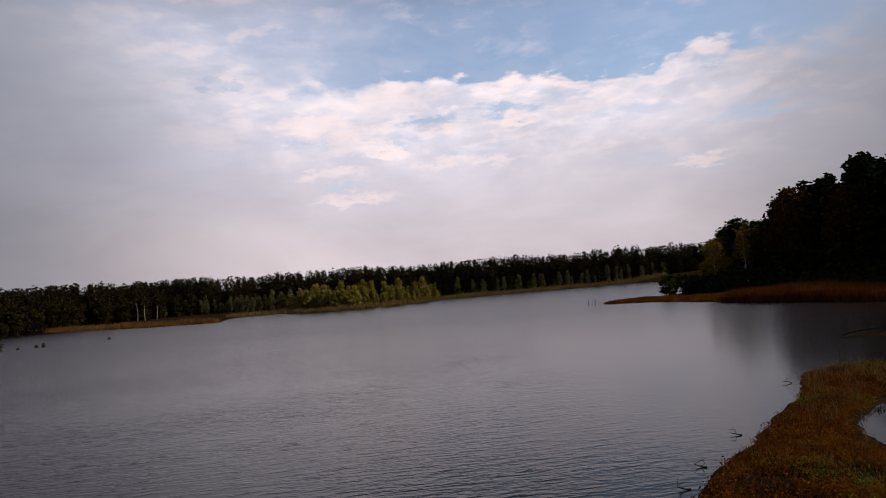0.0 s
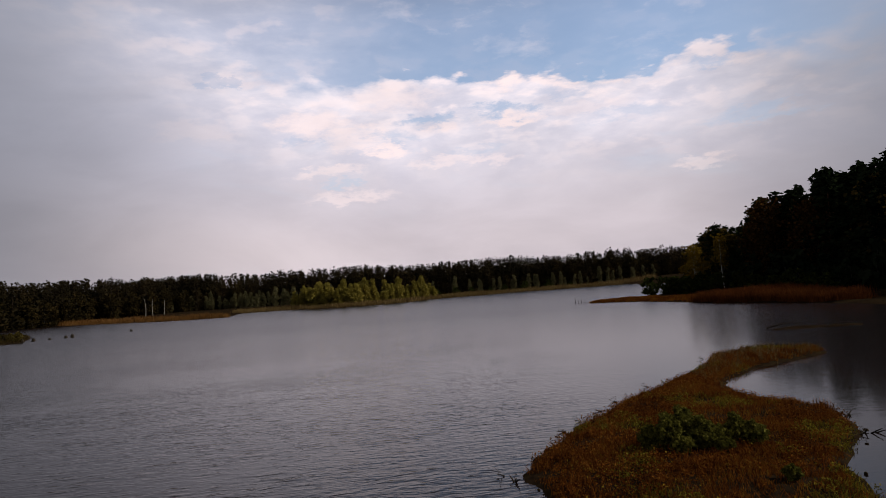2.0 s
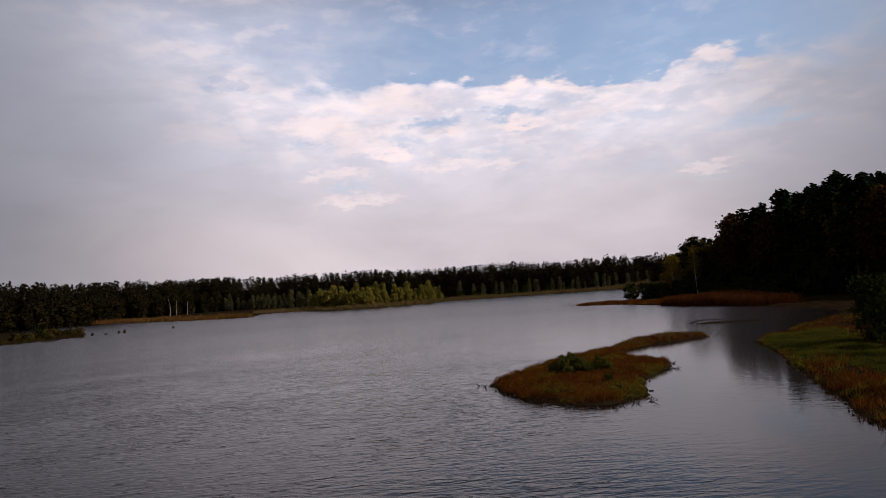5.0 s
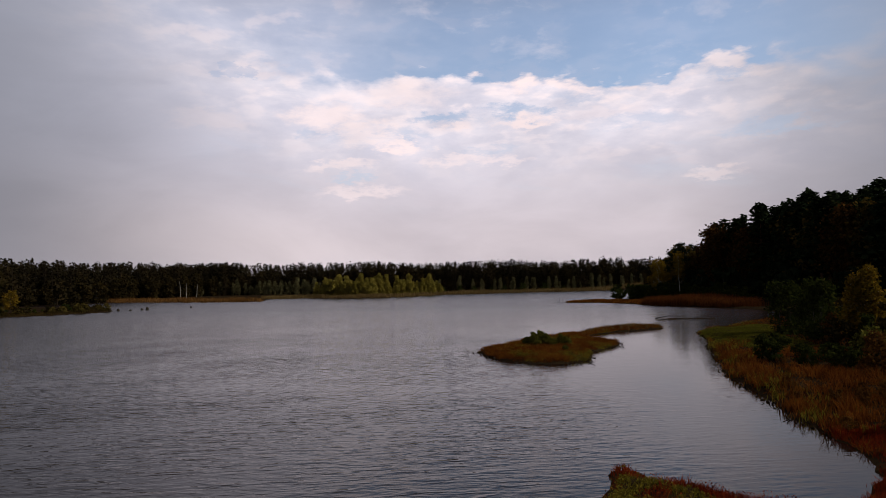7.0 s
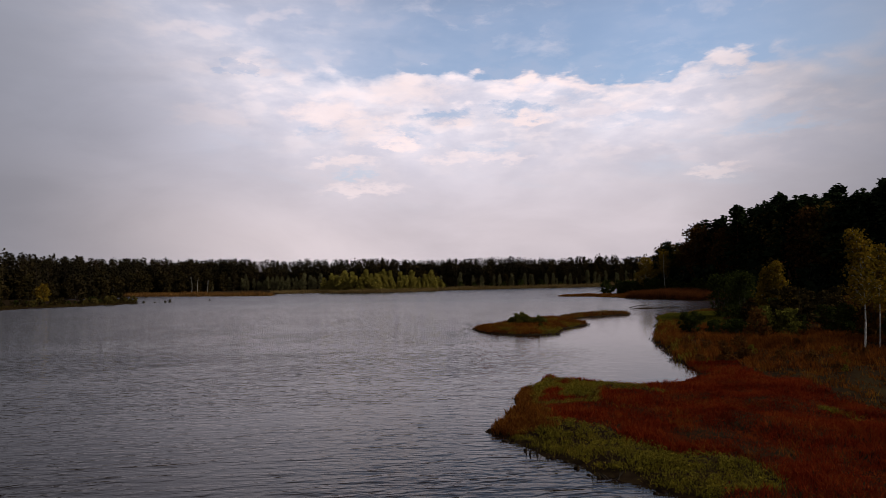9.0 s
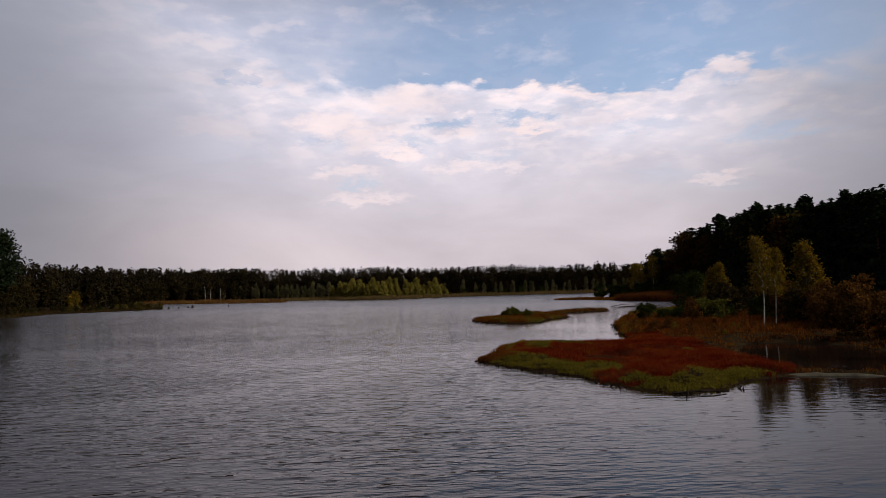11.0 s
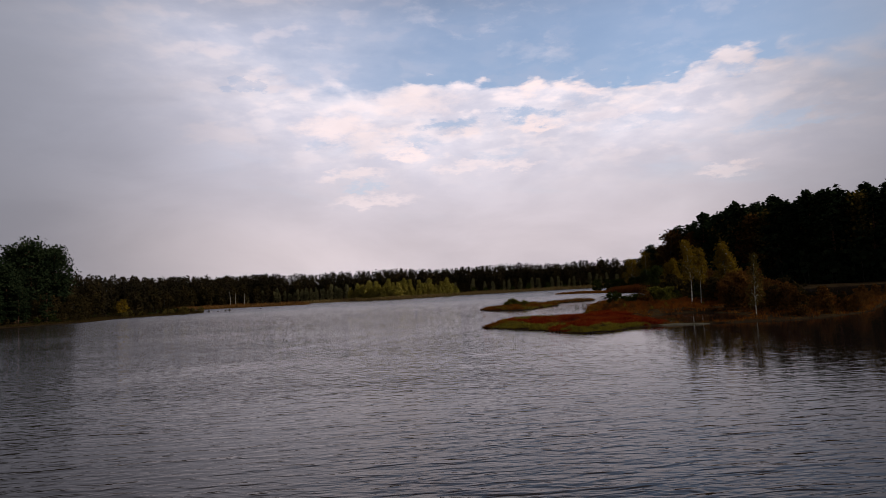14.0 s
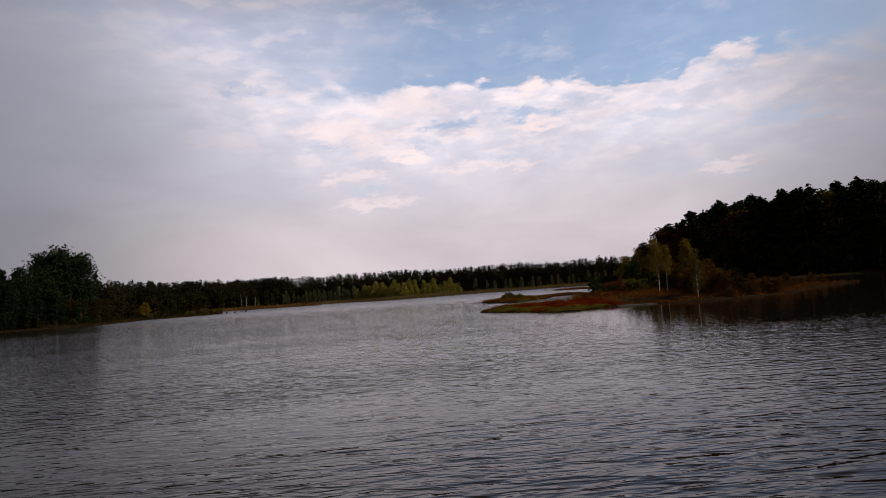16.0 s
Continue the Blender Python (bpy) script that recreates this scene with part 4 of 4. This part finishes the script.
    low = [tree_thing("willow_bush", broad_shape(1.4, 0.7, 1.2, 0.12, 0.03, 60, 5), BARK_GREY, WILLOW, "low green willow scrub in the grass", "bush", flat, "bushes on the near bank") for _ in range(2)]
    scatter_things(low, [(21.5, 6), (22.5, 4), (24, 8), (23, 10), (25, 5), (20.5, 9), (25.5, 11)], 0.7, 1.2)
    scatter_things([tree_thing("willow_bush", broad_shape(2.1, 0.55, 1.0, 0.16, 0.02, 70, 5, -0.35, 0.013, 0.5), BARK_GREY, ISLETLEAF, "rounded olive-green willow bush in the rusty grass", "bush", flat, "bushes on the near bank") for _ in range(2)], [(25.2, 5.2), (26.8, 4.2), (28.2, 6.4), (26.6, 7.6)], 0.8, 1.1)
    scatter_things([tree_thing("alder_tree", broad_shape(5.4, 0.32, 1.0, 0.22, 0.05, 80, 3, -0.2), BARK_GREY, WILLOW, "dark dense alder behind the green meadow", "tree", flat, "alders behind the meadow") for _ in range(2)], [(30.6, 22), (32.4, 26), (31.6, 30), (34, 31)], 0.75, 1.05)
    tree_thing("birch_tree", broad_shape(12.5, 0.27, 0.8, 0.42, 0.1, 90, 1, -0.1, 0.008), BARK_BIRCH, BIRCHLEAF, "tall yellow birch at the foot of the hill", "birch", spot(62.5, 179), "birches below the hill")
    tree_thing("birch_tree", broad_shape(13.5, 0.08, 0.5, 0.4, 0.5, 50, 1, 0, 0.008), BARK_BIRCH, BIRCHLEAF, "tall bare-stemmed birch at the foot of the hill", "birch", spot(66, 168), "birches below the hill")
    tree_thing("birch_tree", broad_shape(11, 0.22, 0.8, 0.4, 0.1, 80, 1), BARK_BIRCH, AUTUMN, "golden brown birch at the foot of the hill", "birch", spot(70, 178), "birches below the hill")


near_bank_trees()


# ---- island ----
def island_bushes():
    for x, y, h, w in ((4.8, 22.2, 0.9, 0.6), (5.4, 22.0, 1.3, 0.5), (6.0, 22.4, 1.4, 0.5), (6.5, 21.8, 1.1, 0.55), (7.1, 22.2, 0.75, 0.7), (7.9, 22.4, 1.1, 0.5), (8.4, 22.1, 0.9, 0.55), (5.6, 21.3, 0.6, 0.8), (7.0, 21.3, 0.5, 0.8), (7.6, 18.0, 0.45, 0.6)):
        tree_thing("willow_bush", birch_shape(h, w, 0.03, 26, 0.075, 0.012, 1.0, 7, 0.8), BARK_GREY, ISLETLEAF, "low spreading green willow bush on the islet", "bush", spot(x, y, rng.uniform(0, 360)), "bushes of the islet", trunk="stems")


island_bushes()

# ---- grass, sedge and reed: stuff that nobody could count ----


def blades(name, label, category, mat, places, h, w, per=5, lean=0.35, spread=0.12, top=0.0):
    """Tufts of pointed blades at the places (n x 2); h: heights; top: share of width kept at the tip, as a seed head has."""
    n = len(places)
    x, y = np.repeat(places[:, 0], per) + rng.normal(size=n * per) * spread, np.repeat(places[:, 1], per) + rng.normal(size=n * per) * spread
    z = height(x, y) - 0.03
    hh = np.repeat(h, per) * rng.uniform(0.55, 1.15, n * per)
    a = rng.uniform(0, 2 * np.pi, n * per)
    dx, dy = np.cos(a) * w, np.sin(a) * w
    lx, ly = rng.normal(size=n * per) * lean * hh, rng.normal(size=n * per) * lean * hh
    b0, b1 = np.stack([x - dx, y - dy, z], 1), np.stack([x + dx, y + dy, z], 1)
    m0 = np.stack([x + dx * 0.8 + lx * 0.35, y + dy * 0.8 + ly * 0.35, z + hh * 0.55], 1)
    m1 = np.stack([x - dx * 0.8 + lx * 0.35, y - dy * 0.8 + ly * 0.35, z + hh * 0.55], 1)
    t = np.stack([x + lx, y + ly, z + hh], 1)
    v = np.stack([b0, b1, m0, m1, t], 1).reshape(-1, 3)
    i = np.arange(n * per) * 5
    quads, tris = np.stack([i, i + 1, i + 2, i + 3], 1), np.stack([i + 3, i + 2, i + 4], 1)
    return tagged(new(name, mesh_of(name, v, [quads, tris], mat)), label, category, kind="stuff")


def fill(box, n, keep):
    """n tries within a box; keep: which of the places stay."""
    x, y = rng.uniform(box[0], box[1], n), rng.uniform(box[2], box[3], n)
    k = keep(x, y)
    return np.stack([x[k], y[k]], 1)


def herbs(name, label, mat, places, lo=0.16, hi=0.42, per=46, leaf=0.05):
    """Low rounded clumps of leafy herbs."""
    n = len(places)
    r = np.repeat(rng.uniform(lo, hi, n), per)
    d = rng.normal(size=(n * per, 3))
    d /= np.linalg.norm(d, axis=1, keepdims=True)
    d[:, 2] = np.abs(d[:, 2])
    c = np.repeat(np.column_stack([places, height(places[:, 0], places[:, 1])]), per, 0) + d * r[:, None] * rng.uniform(0.7, 1.05, (n * per, 1)) * (1.1, 1.1, 0.9)
    v, f = leaves(c, leaf, 0.2, 1.5)
    return tagged(new(name, mesh_of(name, v, f, mat)), label, "plants", kind="stuff")


def island_grass():
    inside = lambda x, y: signed(ISLAND, x, y) + vnoise(x, y, 2.2, 1) * 0.3
    box = (-1, 26, 11, 53)
    patch = lambda x, y: vnoise(x, y, 3.0, 8) + 0.6 * vnoise(x, y, 1.1, 9)
    south = lambda x, y: np.clip((19 - y) / 6, 0, 1)
    p = fill(box, 26000, lambda x, y: (inside(x, y) > 0.25) & (patch(x, y) - 0.6 * south(x, y) > -0.6))
    blades("islet_sedge", "rusty brown marsh sedge covering the islet", "sedge", BROWNGRASS, p, rng.uniform(0.14, 0.36, len(p)) * (0.85 + 0.7 * vnoise(p[:, 0], p[:, 1], 1.3, 33)), 0.013, 9, 0.45)
    p = fill(box, 26000, lambda x, y: (inside(x, y) > 0.12) & (patch(x, y) - 0.6 * south(x, y) <= -0.35))
    blades("islet_grass", "yellow-green low grass along the rim of the islet", "grass", GREENGRASS, p, rng.uniform(0.1, 0.24, len(p)), 0.014, 7, 0.6)
    p = fill(box, 3000, lambda x, y: (inside(x, y) > 0.2) & (patch(x, y) - 0.6 * south(x, y) < -0.3))
    herbs("islet_herbs", "low yellow-green marsh herbs in rounded clumps", GREENGRASS, p)
    p = fill(box, 9000, lambda x, y: (inside(x, y) > 0.2) & (vnoise(x, y, 2.0, 21) + 0.5 * vnoise(x, y, 0.7, 23) > 0.0))
    herbs("rusty_herbs", "low rust-red marsh herbs in rounded clumps", BROWNGRASS, p, 0.14, 0.46, 44, 0.05)
    p = fill(box, 1500, lambda x, y: (inside(x, y) > 0.35) & (vnoise(x, y, 1.6, 75) > 0.05))
    blades("islet_tussocks", "rounded tussocks of rust-brown grass on the islet", "grass", RUSTGRASS, p, rng.uniform(0.25, 0.5, len(p)), 0.012, 22, 0.5, 0.16)
    p = fill((12, 25, 34, 52), 700, lambda x, y: inside(x, y) > 0.3)
    blades("tall_grass", "tall straw-coloured grass along the finger of the islet", "grass", PALEREED, p, rng.uniform(0.3, 0.65, len(p)), 0.012, 9, 0.3, 0.12)
    p = fill((-1, 12, 11, 22), 1100, lambda x, y: (inside(x, y) > 0.4) & (patch(x, y) < 0.2))
    v, f = leaves(np.stack([p[:, 0], p[:, 1], height(p[:, 0], p[:, 1]) + 0.38], 1) + rng.normal(size=(len(p), 3)) * 0.07 - (0, 0, 0.12), 0.055)
    tagged(new("yellow_flowers", mesh_of("yellow_flowers", v, f, FLOWER)), "tiny yellow marsh flowers on the islet", "flowers", kind="stuff")




def bank_grass():
    ok = lambda x, y: (land(x, y) > 0.15) & (signed(ISLAND, x, y) < -1) & (signed(MUDBAR, x, y) < -1)
    mixn = lambda x, y: vnoise(x, y, 3.4, 11) * 0.9 + vnoise(x, y, 1.2, 12) * 0.5
    # 1: green rim, 2: red middle, 3: rusty rest
    def zone(x, y):
        d = land(x, y)
        rim = (y < -26) & (x < 14) & (d < 2.3 + mixn(x, y) * 1.5) & (mixn(x, y) + 0.6 * vnoise(x, y, 0.9, 44) > -0.55)
        corner = (y > -25) & (x < 8.5) & (d < 3.6) & (d > 0.3) & (x + 0.35 * (y + 20) < 6.6 + mixn(x, y) * 1.5) & (vnoise(x, y, 1.1, 45) + mixn(x, y) > -0.75)
        red = (x < 15.6 + mixn(x, y)) & (y < -11 + mixn(x, y) * 2.5) & (vnoise(x, y, 1.5, 40) + 0.5 * vnoise(x, y, 0.5, 41) > -1.15)
        brown = (x < 2.9 + mixn(x, y)) & (y > -29.5) & (y < -19 + mixn(x, y))
        return np.where(brown, 3, np.where(rim | corner, 1, np.where(red, 2, 3)))
    near = (0, 24, -43, 8)
    p = fill(near, 60000, lambda x, y: ok(x, y) & (zone(x, y) == 1) & (vnoise(x, y, 0.6, 46) + 0.5 * vnoise(x, y, 0.25, 47) > -0.35))
    blades("bank_grass", "yellow-green grass along the rim of the spit", "grass", GREENGRASS, p, rng.uniform(0.08, 0.22, len(p)), 0.011, 9, 0.6)
    p = fill(near, 14000, lambda x, y: ok(x, y) & (zone(x, y) == 1) & (mixn(x, y) > -0.6))
    herbs("rim_herbs", "yellow-green marsh herbs along the rim of the spit", GREENGRASS, p, 0.08, 0.24, 34, 0.038)
    p = fill(near, 7000, lambda x, y: ok(x, y) & (zone(x, y) == 2) & (vnoise(x, y, 1.7, 22) > -0.2))
    herbs("red_herbs", "dark red marsh herbs in rounded clumps", REDSEDGE, p, 0.12, 0.34, 36, 0.036)
    p = fill(near, 64000, lambda x, y: ok(x, y) & (zone(x, y) == 2))
    blades("red_sedge", "deep red autumn sedge covering the spit", "sedge", REDSEDGE, p, rng.uniform(0.10, 0.27, len(p)) * (0.85 + 0.6 * vnoise(p[:, 0], p[:, 1], 1.4, 32)), 0.011, 8, 0.5)
    p = fill((0, 58, -42, 62), 38000, lambda x, y: ok(x, y) & (zone(x, y) == 3) & ((mixn(x, y) > -0.5) | (y < 4)) & (signed(MEADOW, x, y) < 0))
    blades("rusty_grass", "rusty brown tall grass on the near bank", "grass", BROWNGRASS, p, rng.uniform(0.16, 0.42, len(p)) * (0.8 + 0.6 * vnoise(p[:, 0], p[:, 1], 1.6, 31)), 0.02, 6)
    p = fill((0, 5, -30, -17), 9000, lambda x, y: ok(x, y) & (zone(x, y) == 3))
    blades("tip_sedge", "rusty brown sedge on the western rim of the spit", "sedge", BROWNGRASS, p, rng.uniform(0.10, 0.26, len(p)), 0.012, 9, 0.5)
    p = fill(near, 1500, lambda x, y: ok(x, y) & (zone(x, y) == 2) & (vnoise(x, y, 2.2, 73) > 0.0))
    blades("red_tussocks", "loose rust-red grass tussocks standing over the red sedge", "grass", RUSTGRASS, p, rng.uniform(0.22, 0.42, len(p)), 0.010, 14, 0.55, 0.16)
    p = fill((14, 58, -42, 64), 38000, lambda x, y: ok(x, y) & (zone(x, y) == 3) & ((mixn(x, y) < -0.25) & (y > 18) & (signed(MEADOW, x, y) < 0)))
    blades("meadow_grass", "green marsh meadow grass on the near bank", "grass", GREENGRASS, p, rng.uniform(0.12, 0.32, len(p)), 0.026, 5, 0.5)
    p = np.array([q for q in along([(13.6, -12), (14.0, -7), (15.4, -1), (16.6, 5), (18.4, 12), (20.2, 18), (22.2, 24)], 0.22, 1.1, -0.7) if land(*q) > 0.05])
    k = vnoise(p[:, 0], p[:, 1], 1.3, 70)
    blades("rusty_tussocks", "tall rusty grass tussocks hanging over the water's edge", "grass", BROWNGRASS, p[k > -0.1], rng.uniform(0.35, 0.8, int((k > -0.1).sum())), 0.02, 16, 0.4, 0.16)
    blades("olive_tussocks", "olive-green grass tussocks along the water's edge", "grass", GREENGRASS, p[k <= -0.1], rng.uniform(0.3, 0.6, int((k <= -0.1).sum())), 0.02, 14, 0.45, 0.16)
    p = fill((14, 31, -16, 14), 900, lambda x, y: ok(x, y) & (zone(x, y) == 3) & (vnoise(x, y, 3.0, 71) > -0.2) & (signed(MEADOW, x, y) < -0.5))
    blades("bank_tussocks", "rounded clumps of tall rusty grass on the near bank", "grass", RUSTGRASS, p, rng.uniform(0.35, 0.75, len(p)), 0.022, 22, 0.5, 0.2)
    p = fill((20, 40, 12, 48), 22000, lambda x, y: ok(x, y) & (signed(MEADOW, x, y) > 0))
    blades("short_grass", "short bright green meadow at the water", "grass", MEADOWGRASS, p, rng.uniform(0.10, 0.2, len(p)), 0.03, 4, 0.6)


def reed_beds():
    beds = [("reed_bed", "tall rust-brown reed bed on the point", [(42.5, 124), (43.5, 119), (47, 112), (50, 105), (55, 96), (60, 98), (60, 112), (58, 124), (52, 130)], 9000, 2.4, 0.04),
            ("point_sedge", "low olive-brown sedge on the point", [(27.5, 149), (36.5, 142), (40.5, 131), (43, 123), (52, 130), (58, 134), (50, 148), (40, 156)], 7000, 0.42, 0.08),
            ("far_reeds", "brown reed belt along the far shore", [(-100, 283), (-80, 286), (-50, 263), (-26, 272), (-15, 305), (0, 310), (26, 325), (56, 329), (102, 349), (106, 362), (54, 344), (20, 338), (-12, 322), (-30, 290), (-50, 276), (-80, 300), (-104, 296)], 20000, 2.2, 0.06),
            ("spit_reeds", "brown reed belt on the western spit", [(-250, 346), (-165, 275), (-111, 241), (-86, 237), (-90, 247), (-112, 252), (-160, 288), (-240, 358)], 18000, 2.0, 0.06),
            ("west_reeds", "dark olive-brown sedge on the western bank", [(-118, 70), (-110, 88), (-118, 118), (-108, 127), (-102, 146), (-111, 163), (-131, 191), (-140, 190), (-120, 165), (-110, 148), (-116, 130), (-126, 120), (-118, 90), (-126, 70)], 6000, 0.6, 0.06)]
    for name, label, poly, n, h, w in beds:
        q = np.array(poly)
        p = fill((q[:, 0].min(), q[:, 0].max(), q[:, 1].min(), q[:, 1].max()), n * 2, lambda x, y: (signed(poly, x, y) + vnoise(x, y, 4, 5) > 0))[:n]
        blades(name, label, "reeds", {"point_sedge": BROWNGRASS, "west_reeds": DARKSEDGE, "reed_bed": RUSTREED, "far_reeds": PALEREED}.get(name, REED), p, h * rng.uniform(0.6, 1.1, len(p)) * (0.85 + 0.25 * vnoise(p[:, 0], p[:, 1], 9, 6)), w, 5, 0.22, 0.5)


# ---- driftwood and stumps ----
def driftwood():
    def snag(x, y, length, turn, z=0.03, r=0.035, twigs=2, label="dark crooked driftwood lying in the shallows", lift=0.08, bend=0.06):
        line = bent_line((0, 0, 0), (length, 0, lift), bend * length, 7)
        bits = [tube(line, np.linspace(r, r * 0.35, 7), 6)]
        for _ in range(twigs):
            p = line[rng.integers(2, 6)]
            bits.append(tube([p, p + (rng.normal() * 0.1, rng.normal() * 0.1, rng.uniform(0.06, 0.16)), p + (rng.normal() * 0.2, rng.normal() * 0.2, rng.uniform(0.1, 0.28))], [r * 0.5, r * 0.3, 0.006], 4))
        v, f = joined(bits)
        ob = tagged(new("driftwood", mesh_of("driftwood", v, f, WETWOOD, True)), label, "driftwood", "driftwood in the shallows")
        ob.matrix_basis = pose(x, y, z, 0, 0, turn)

    def roots(x, y):
        line = [tube(bent_line((rng.normal() * 0.1, rng.normal() * 0.1, -0.1), (rng.normal() * 0.25, rng.normal() * 0.25, rng.uniform(0.08, 0.22)), 0.05, 4), [0.04, 0.034, 0.025, 0.012], 5) for _ in range(4)]
        v, f = joined(line)
        tagged(new("dead_root", mesh_of("dead_root", v, f, WETWOOD, True)), "dark rotten root sticking out of the water's edge", "root", "roots along the water's edge").matrix_basis = pose(x, y, 0, 0, 0, rng.uniform(0, 360))

    for x, y in ((1.0, 17.2), (1.5, 16.3), (2.2, 14.4), (3.0, 13.3), (4.2, 12.3), (5.6, 11.8), (6.8, 11.8), (7.8, 12.1), (8.8, 13.0), (13.5, 24.2), (14.4, 27.0), (-0.2, 21.0), (12.4, 31.0), (15.5, 39.2), (1.6, -31.4), (3.5, -34.3), (6.3, -39.4), (8.5, -41.9), (11.2, -40.5), (13.4, -8.6), (14.2, -4.5), (14.9, 0.5), (16.0, 5.4)):
        roots(x, y)
    for x, y, l, t in ((2.6, 27.4, 0.7, 200), (3.6, 29.2, 0.5, 190), (5.0, 31.2, 0.6, 170), (6.2, 33.2, 0.6, 150), (8.9, 36.9, 0.7, 160), (15.6, 46.6, 0.8, 170), (13.2, 24.3, 0.7, 20), (12.9, 23.9, 0.6, -30), (1.0, 17.4, 0.5, 260), (4.4, 12.0, 0.6, 250), (6.3, 11.6, 0.8, 300), (8.5, 12.4, 0.7, -20), (-0.4, 21.6, 0.5, 170),
                       (12.6, 30.4, 0.8, 10), (24.8, 46.6, 1.6, 15)):
        snag(x, y, l * 0.6, t, 0.02, 0.028)
    snag(28.4, 64.5, 4.6, -12, 0.12, 0.09, 5, "long dark log lying on a mud bar", 0.12, 0.035)
    snag(33.6, 63.3, 3.2, -6, 0.1, 0.07, 4, "dark crooked log lying on a mud bar", 0.15, 0.05)
    snag(8.0, -41.7, 2.2, 5, 0.05, 0.05, 0, "pale driftwood stick at the water's edge", 0.0)
    for x, y, h in ((-96, 157, 0.9), (-97.2, 156.6, 0.6), (-103, 149, 0.8), (-101.5, 151, 0.7), (-99, 153, 0.35), (-88, 170, 0.5)):
        v, f = tube(bent_line((0, 0, -0.6), (0.1, 0, h), 0.05, 5), [0.55, 0.5, 0.45, 0.38, 0.2], 8)
        ob = tagged(new("tree_stump", mesh_of("tree_stump", v, f, WETWOOD, True)), "dark rotten stump standing in the water", "stump", "stumps in the water")
        ob.matrix_basis = pose(x, y, 0, 0, 0, rng.uniform(0, 360))


def peat_clods():
    """Small dark lumps of peat broken from the rims and lying in the shallows."""
    vs, fs, k = [], [], 0
    ring = np.arange(7) * 2 * np.pi / 7
    for rim in ([(-0.2, 21.4), (0.6, 18.6), (1.6, 15.6), (3.4, 12.9), (6.1, 11.6), (8.4, 12.4), (9.4, 15.0), (10.2, 19.0), (13.4, 24.2), (14.4, 28)], [(0.4, -28.0), (1.6, -31.4), (3.5, -34.3), (6.3, -39.2), (8.3, -42.0), (11.0, -41.0)], [(13.2, -13), (14.4, -4), (15.4, 3), (17.8, 12), (21.8, 25)]):
        for x, y in along(rim, 0.36, 0.4, 0.0):
            r, h = rng.uniform(0.03, 0.11), rng.uniform(0.02, 0.09)
            if not -0.35 < land(x, y) < 0.25:
                continue
            v = [(x + r * (1 + 0.45 * rng.normal()) * s * np.cos(a), y + r * (1 + 0.3 * rng.normal()) * s * np.sin(a), z) for s, z in ((1.1, -0.06), (0.9, h * 0.6)) for a in ring] + [(x, y, h)]
            f = [(j, (j + 1) % 7, 7 + (j + 1) % 7, 7 + j) for j in range(7)] + [(7 + j, 7 + (j + 1) % 7, 14, 14) for j in range(7)]
            vs += v
            fs += [tuple(i + k for i in q) for q in f]
            k += 15
    quads = np.array([q for q in fs if q[2] != q[3]])
    tris = np.array([q[:3] for q in fs if q[2] == q[3]])
    tagged(new("peat_clods", mesh_of("peat_clods", np.array(vs), [quads, tris], SOIL, True)), "small dark lumps of peat in the shallows", "peat", kind="stuff")


def sand_bar():
    """A low tongue of pale sand before the pool."""
    n, m = 24, 7
    u, w = np.linspace(0, 1, n), np.linspace(-1, 1, m)
    half = 0.24 * np.sin(np.pi * u) ** 0.6
    cx, cy = 13.8 + 5.0 * u, -37.1 - 0.5 * u + 0.3 * np.sin(4 * u)
    x, y = cx[:, None] + 0 * w, cy[:, None] + half[:, None] * w
    z = 0.14 * (1 - w**2)[None] * np.sin(np.pi * u)[:, None] ** 0.4 - 0.02 + vnoise(x, y, 0.5, 50) * 0.02
    i = (np.arange(n - 1)[:, None] * m + np.arange(m - 1)).ravel()
    v = np.stack([x, y, z], -1).reshape(-1, 3)
    tagged(new("sand_bar", mesh_of("sand_bar", v, np.stack([i, i + 1, i + 1 + m, i + m], 1), SAND, True)), "low tongue of pale wet sand before a pool", "sand bar", kind="structure")


def stakes():
    for x, y, h in ((24.8, 150.2, 1.3), (25.5, 150.0, 1.0), (26.2, 149.6, 1.4), (26.9, 149.7, 0.9)):
        v, f = tube(bent_line((0, 0, -0.6), (rng.normal() * 0.08, 0, h), 0.02, 4), [0.07, 0.07, 0.065, 0.05], 7)
        tagged(new("wooden_stake", mesh_of("wooden_stake", v, f, WETWOOD, True)), "thin dark wooden stake standing in the water", "stake", "stakes off the point").matrix_basis = pose(x, y, 0)


stakes()
island_grass()
sand_bar()
peat_clods()
bank_grass()
reed_beds()
driftwood()
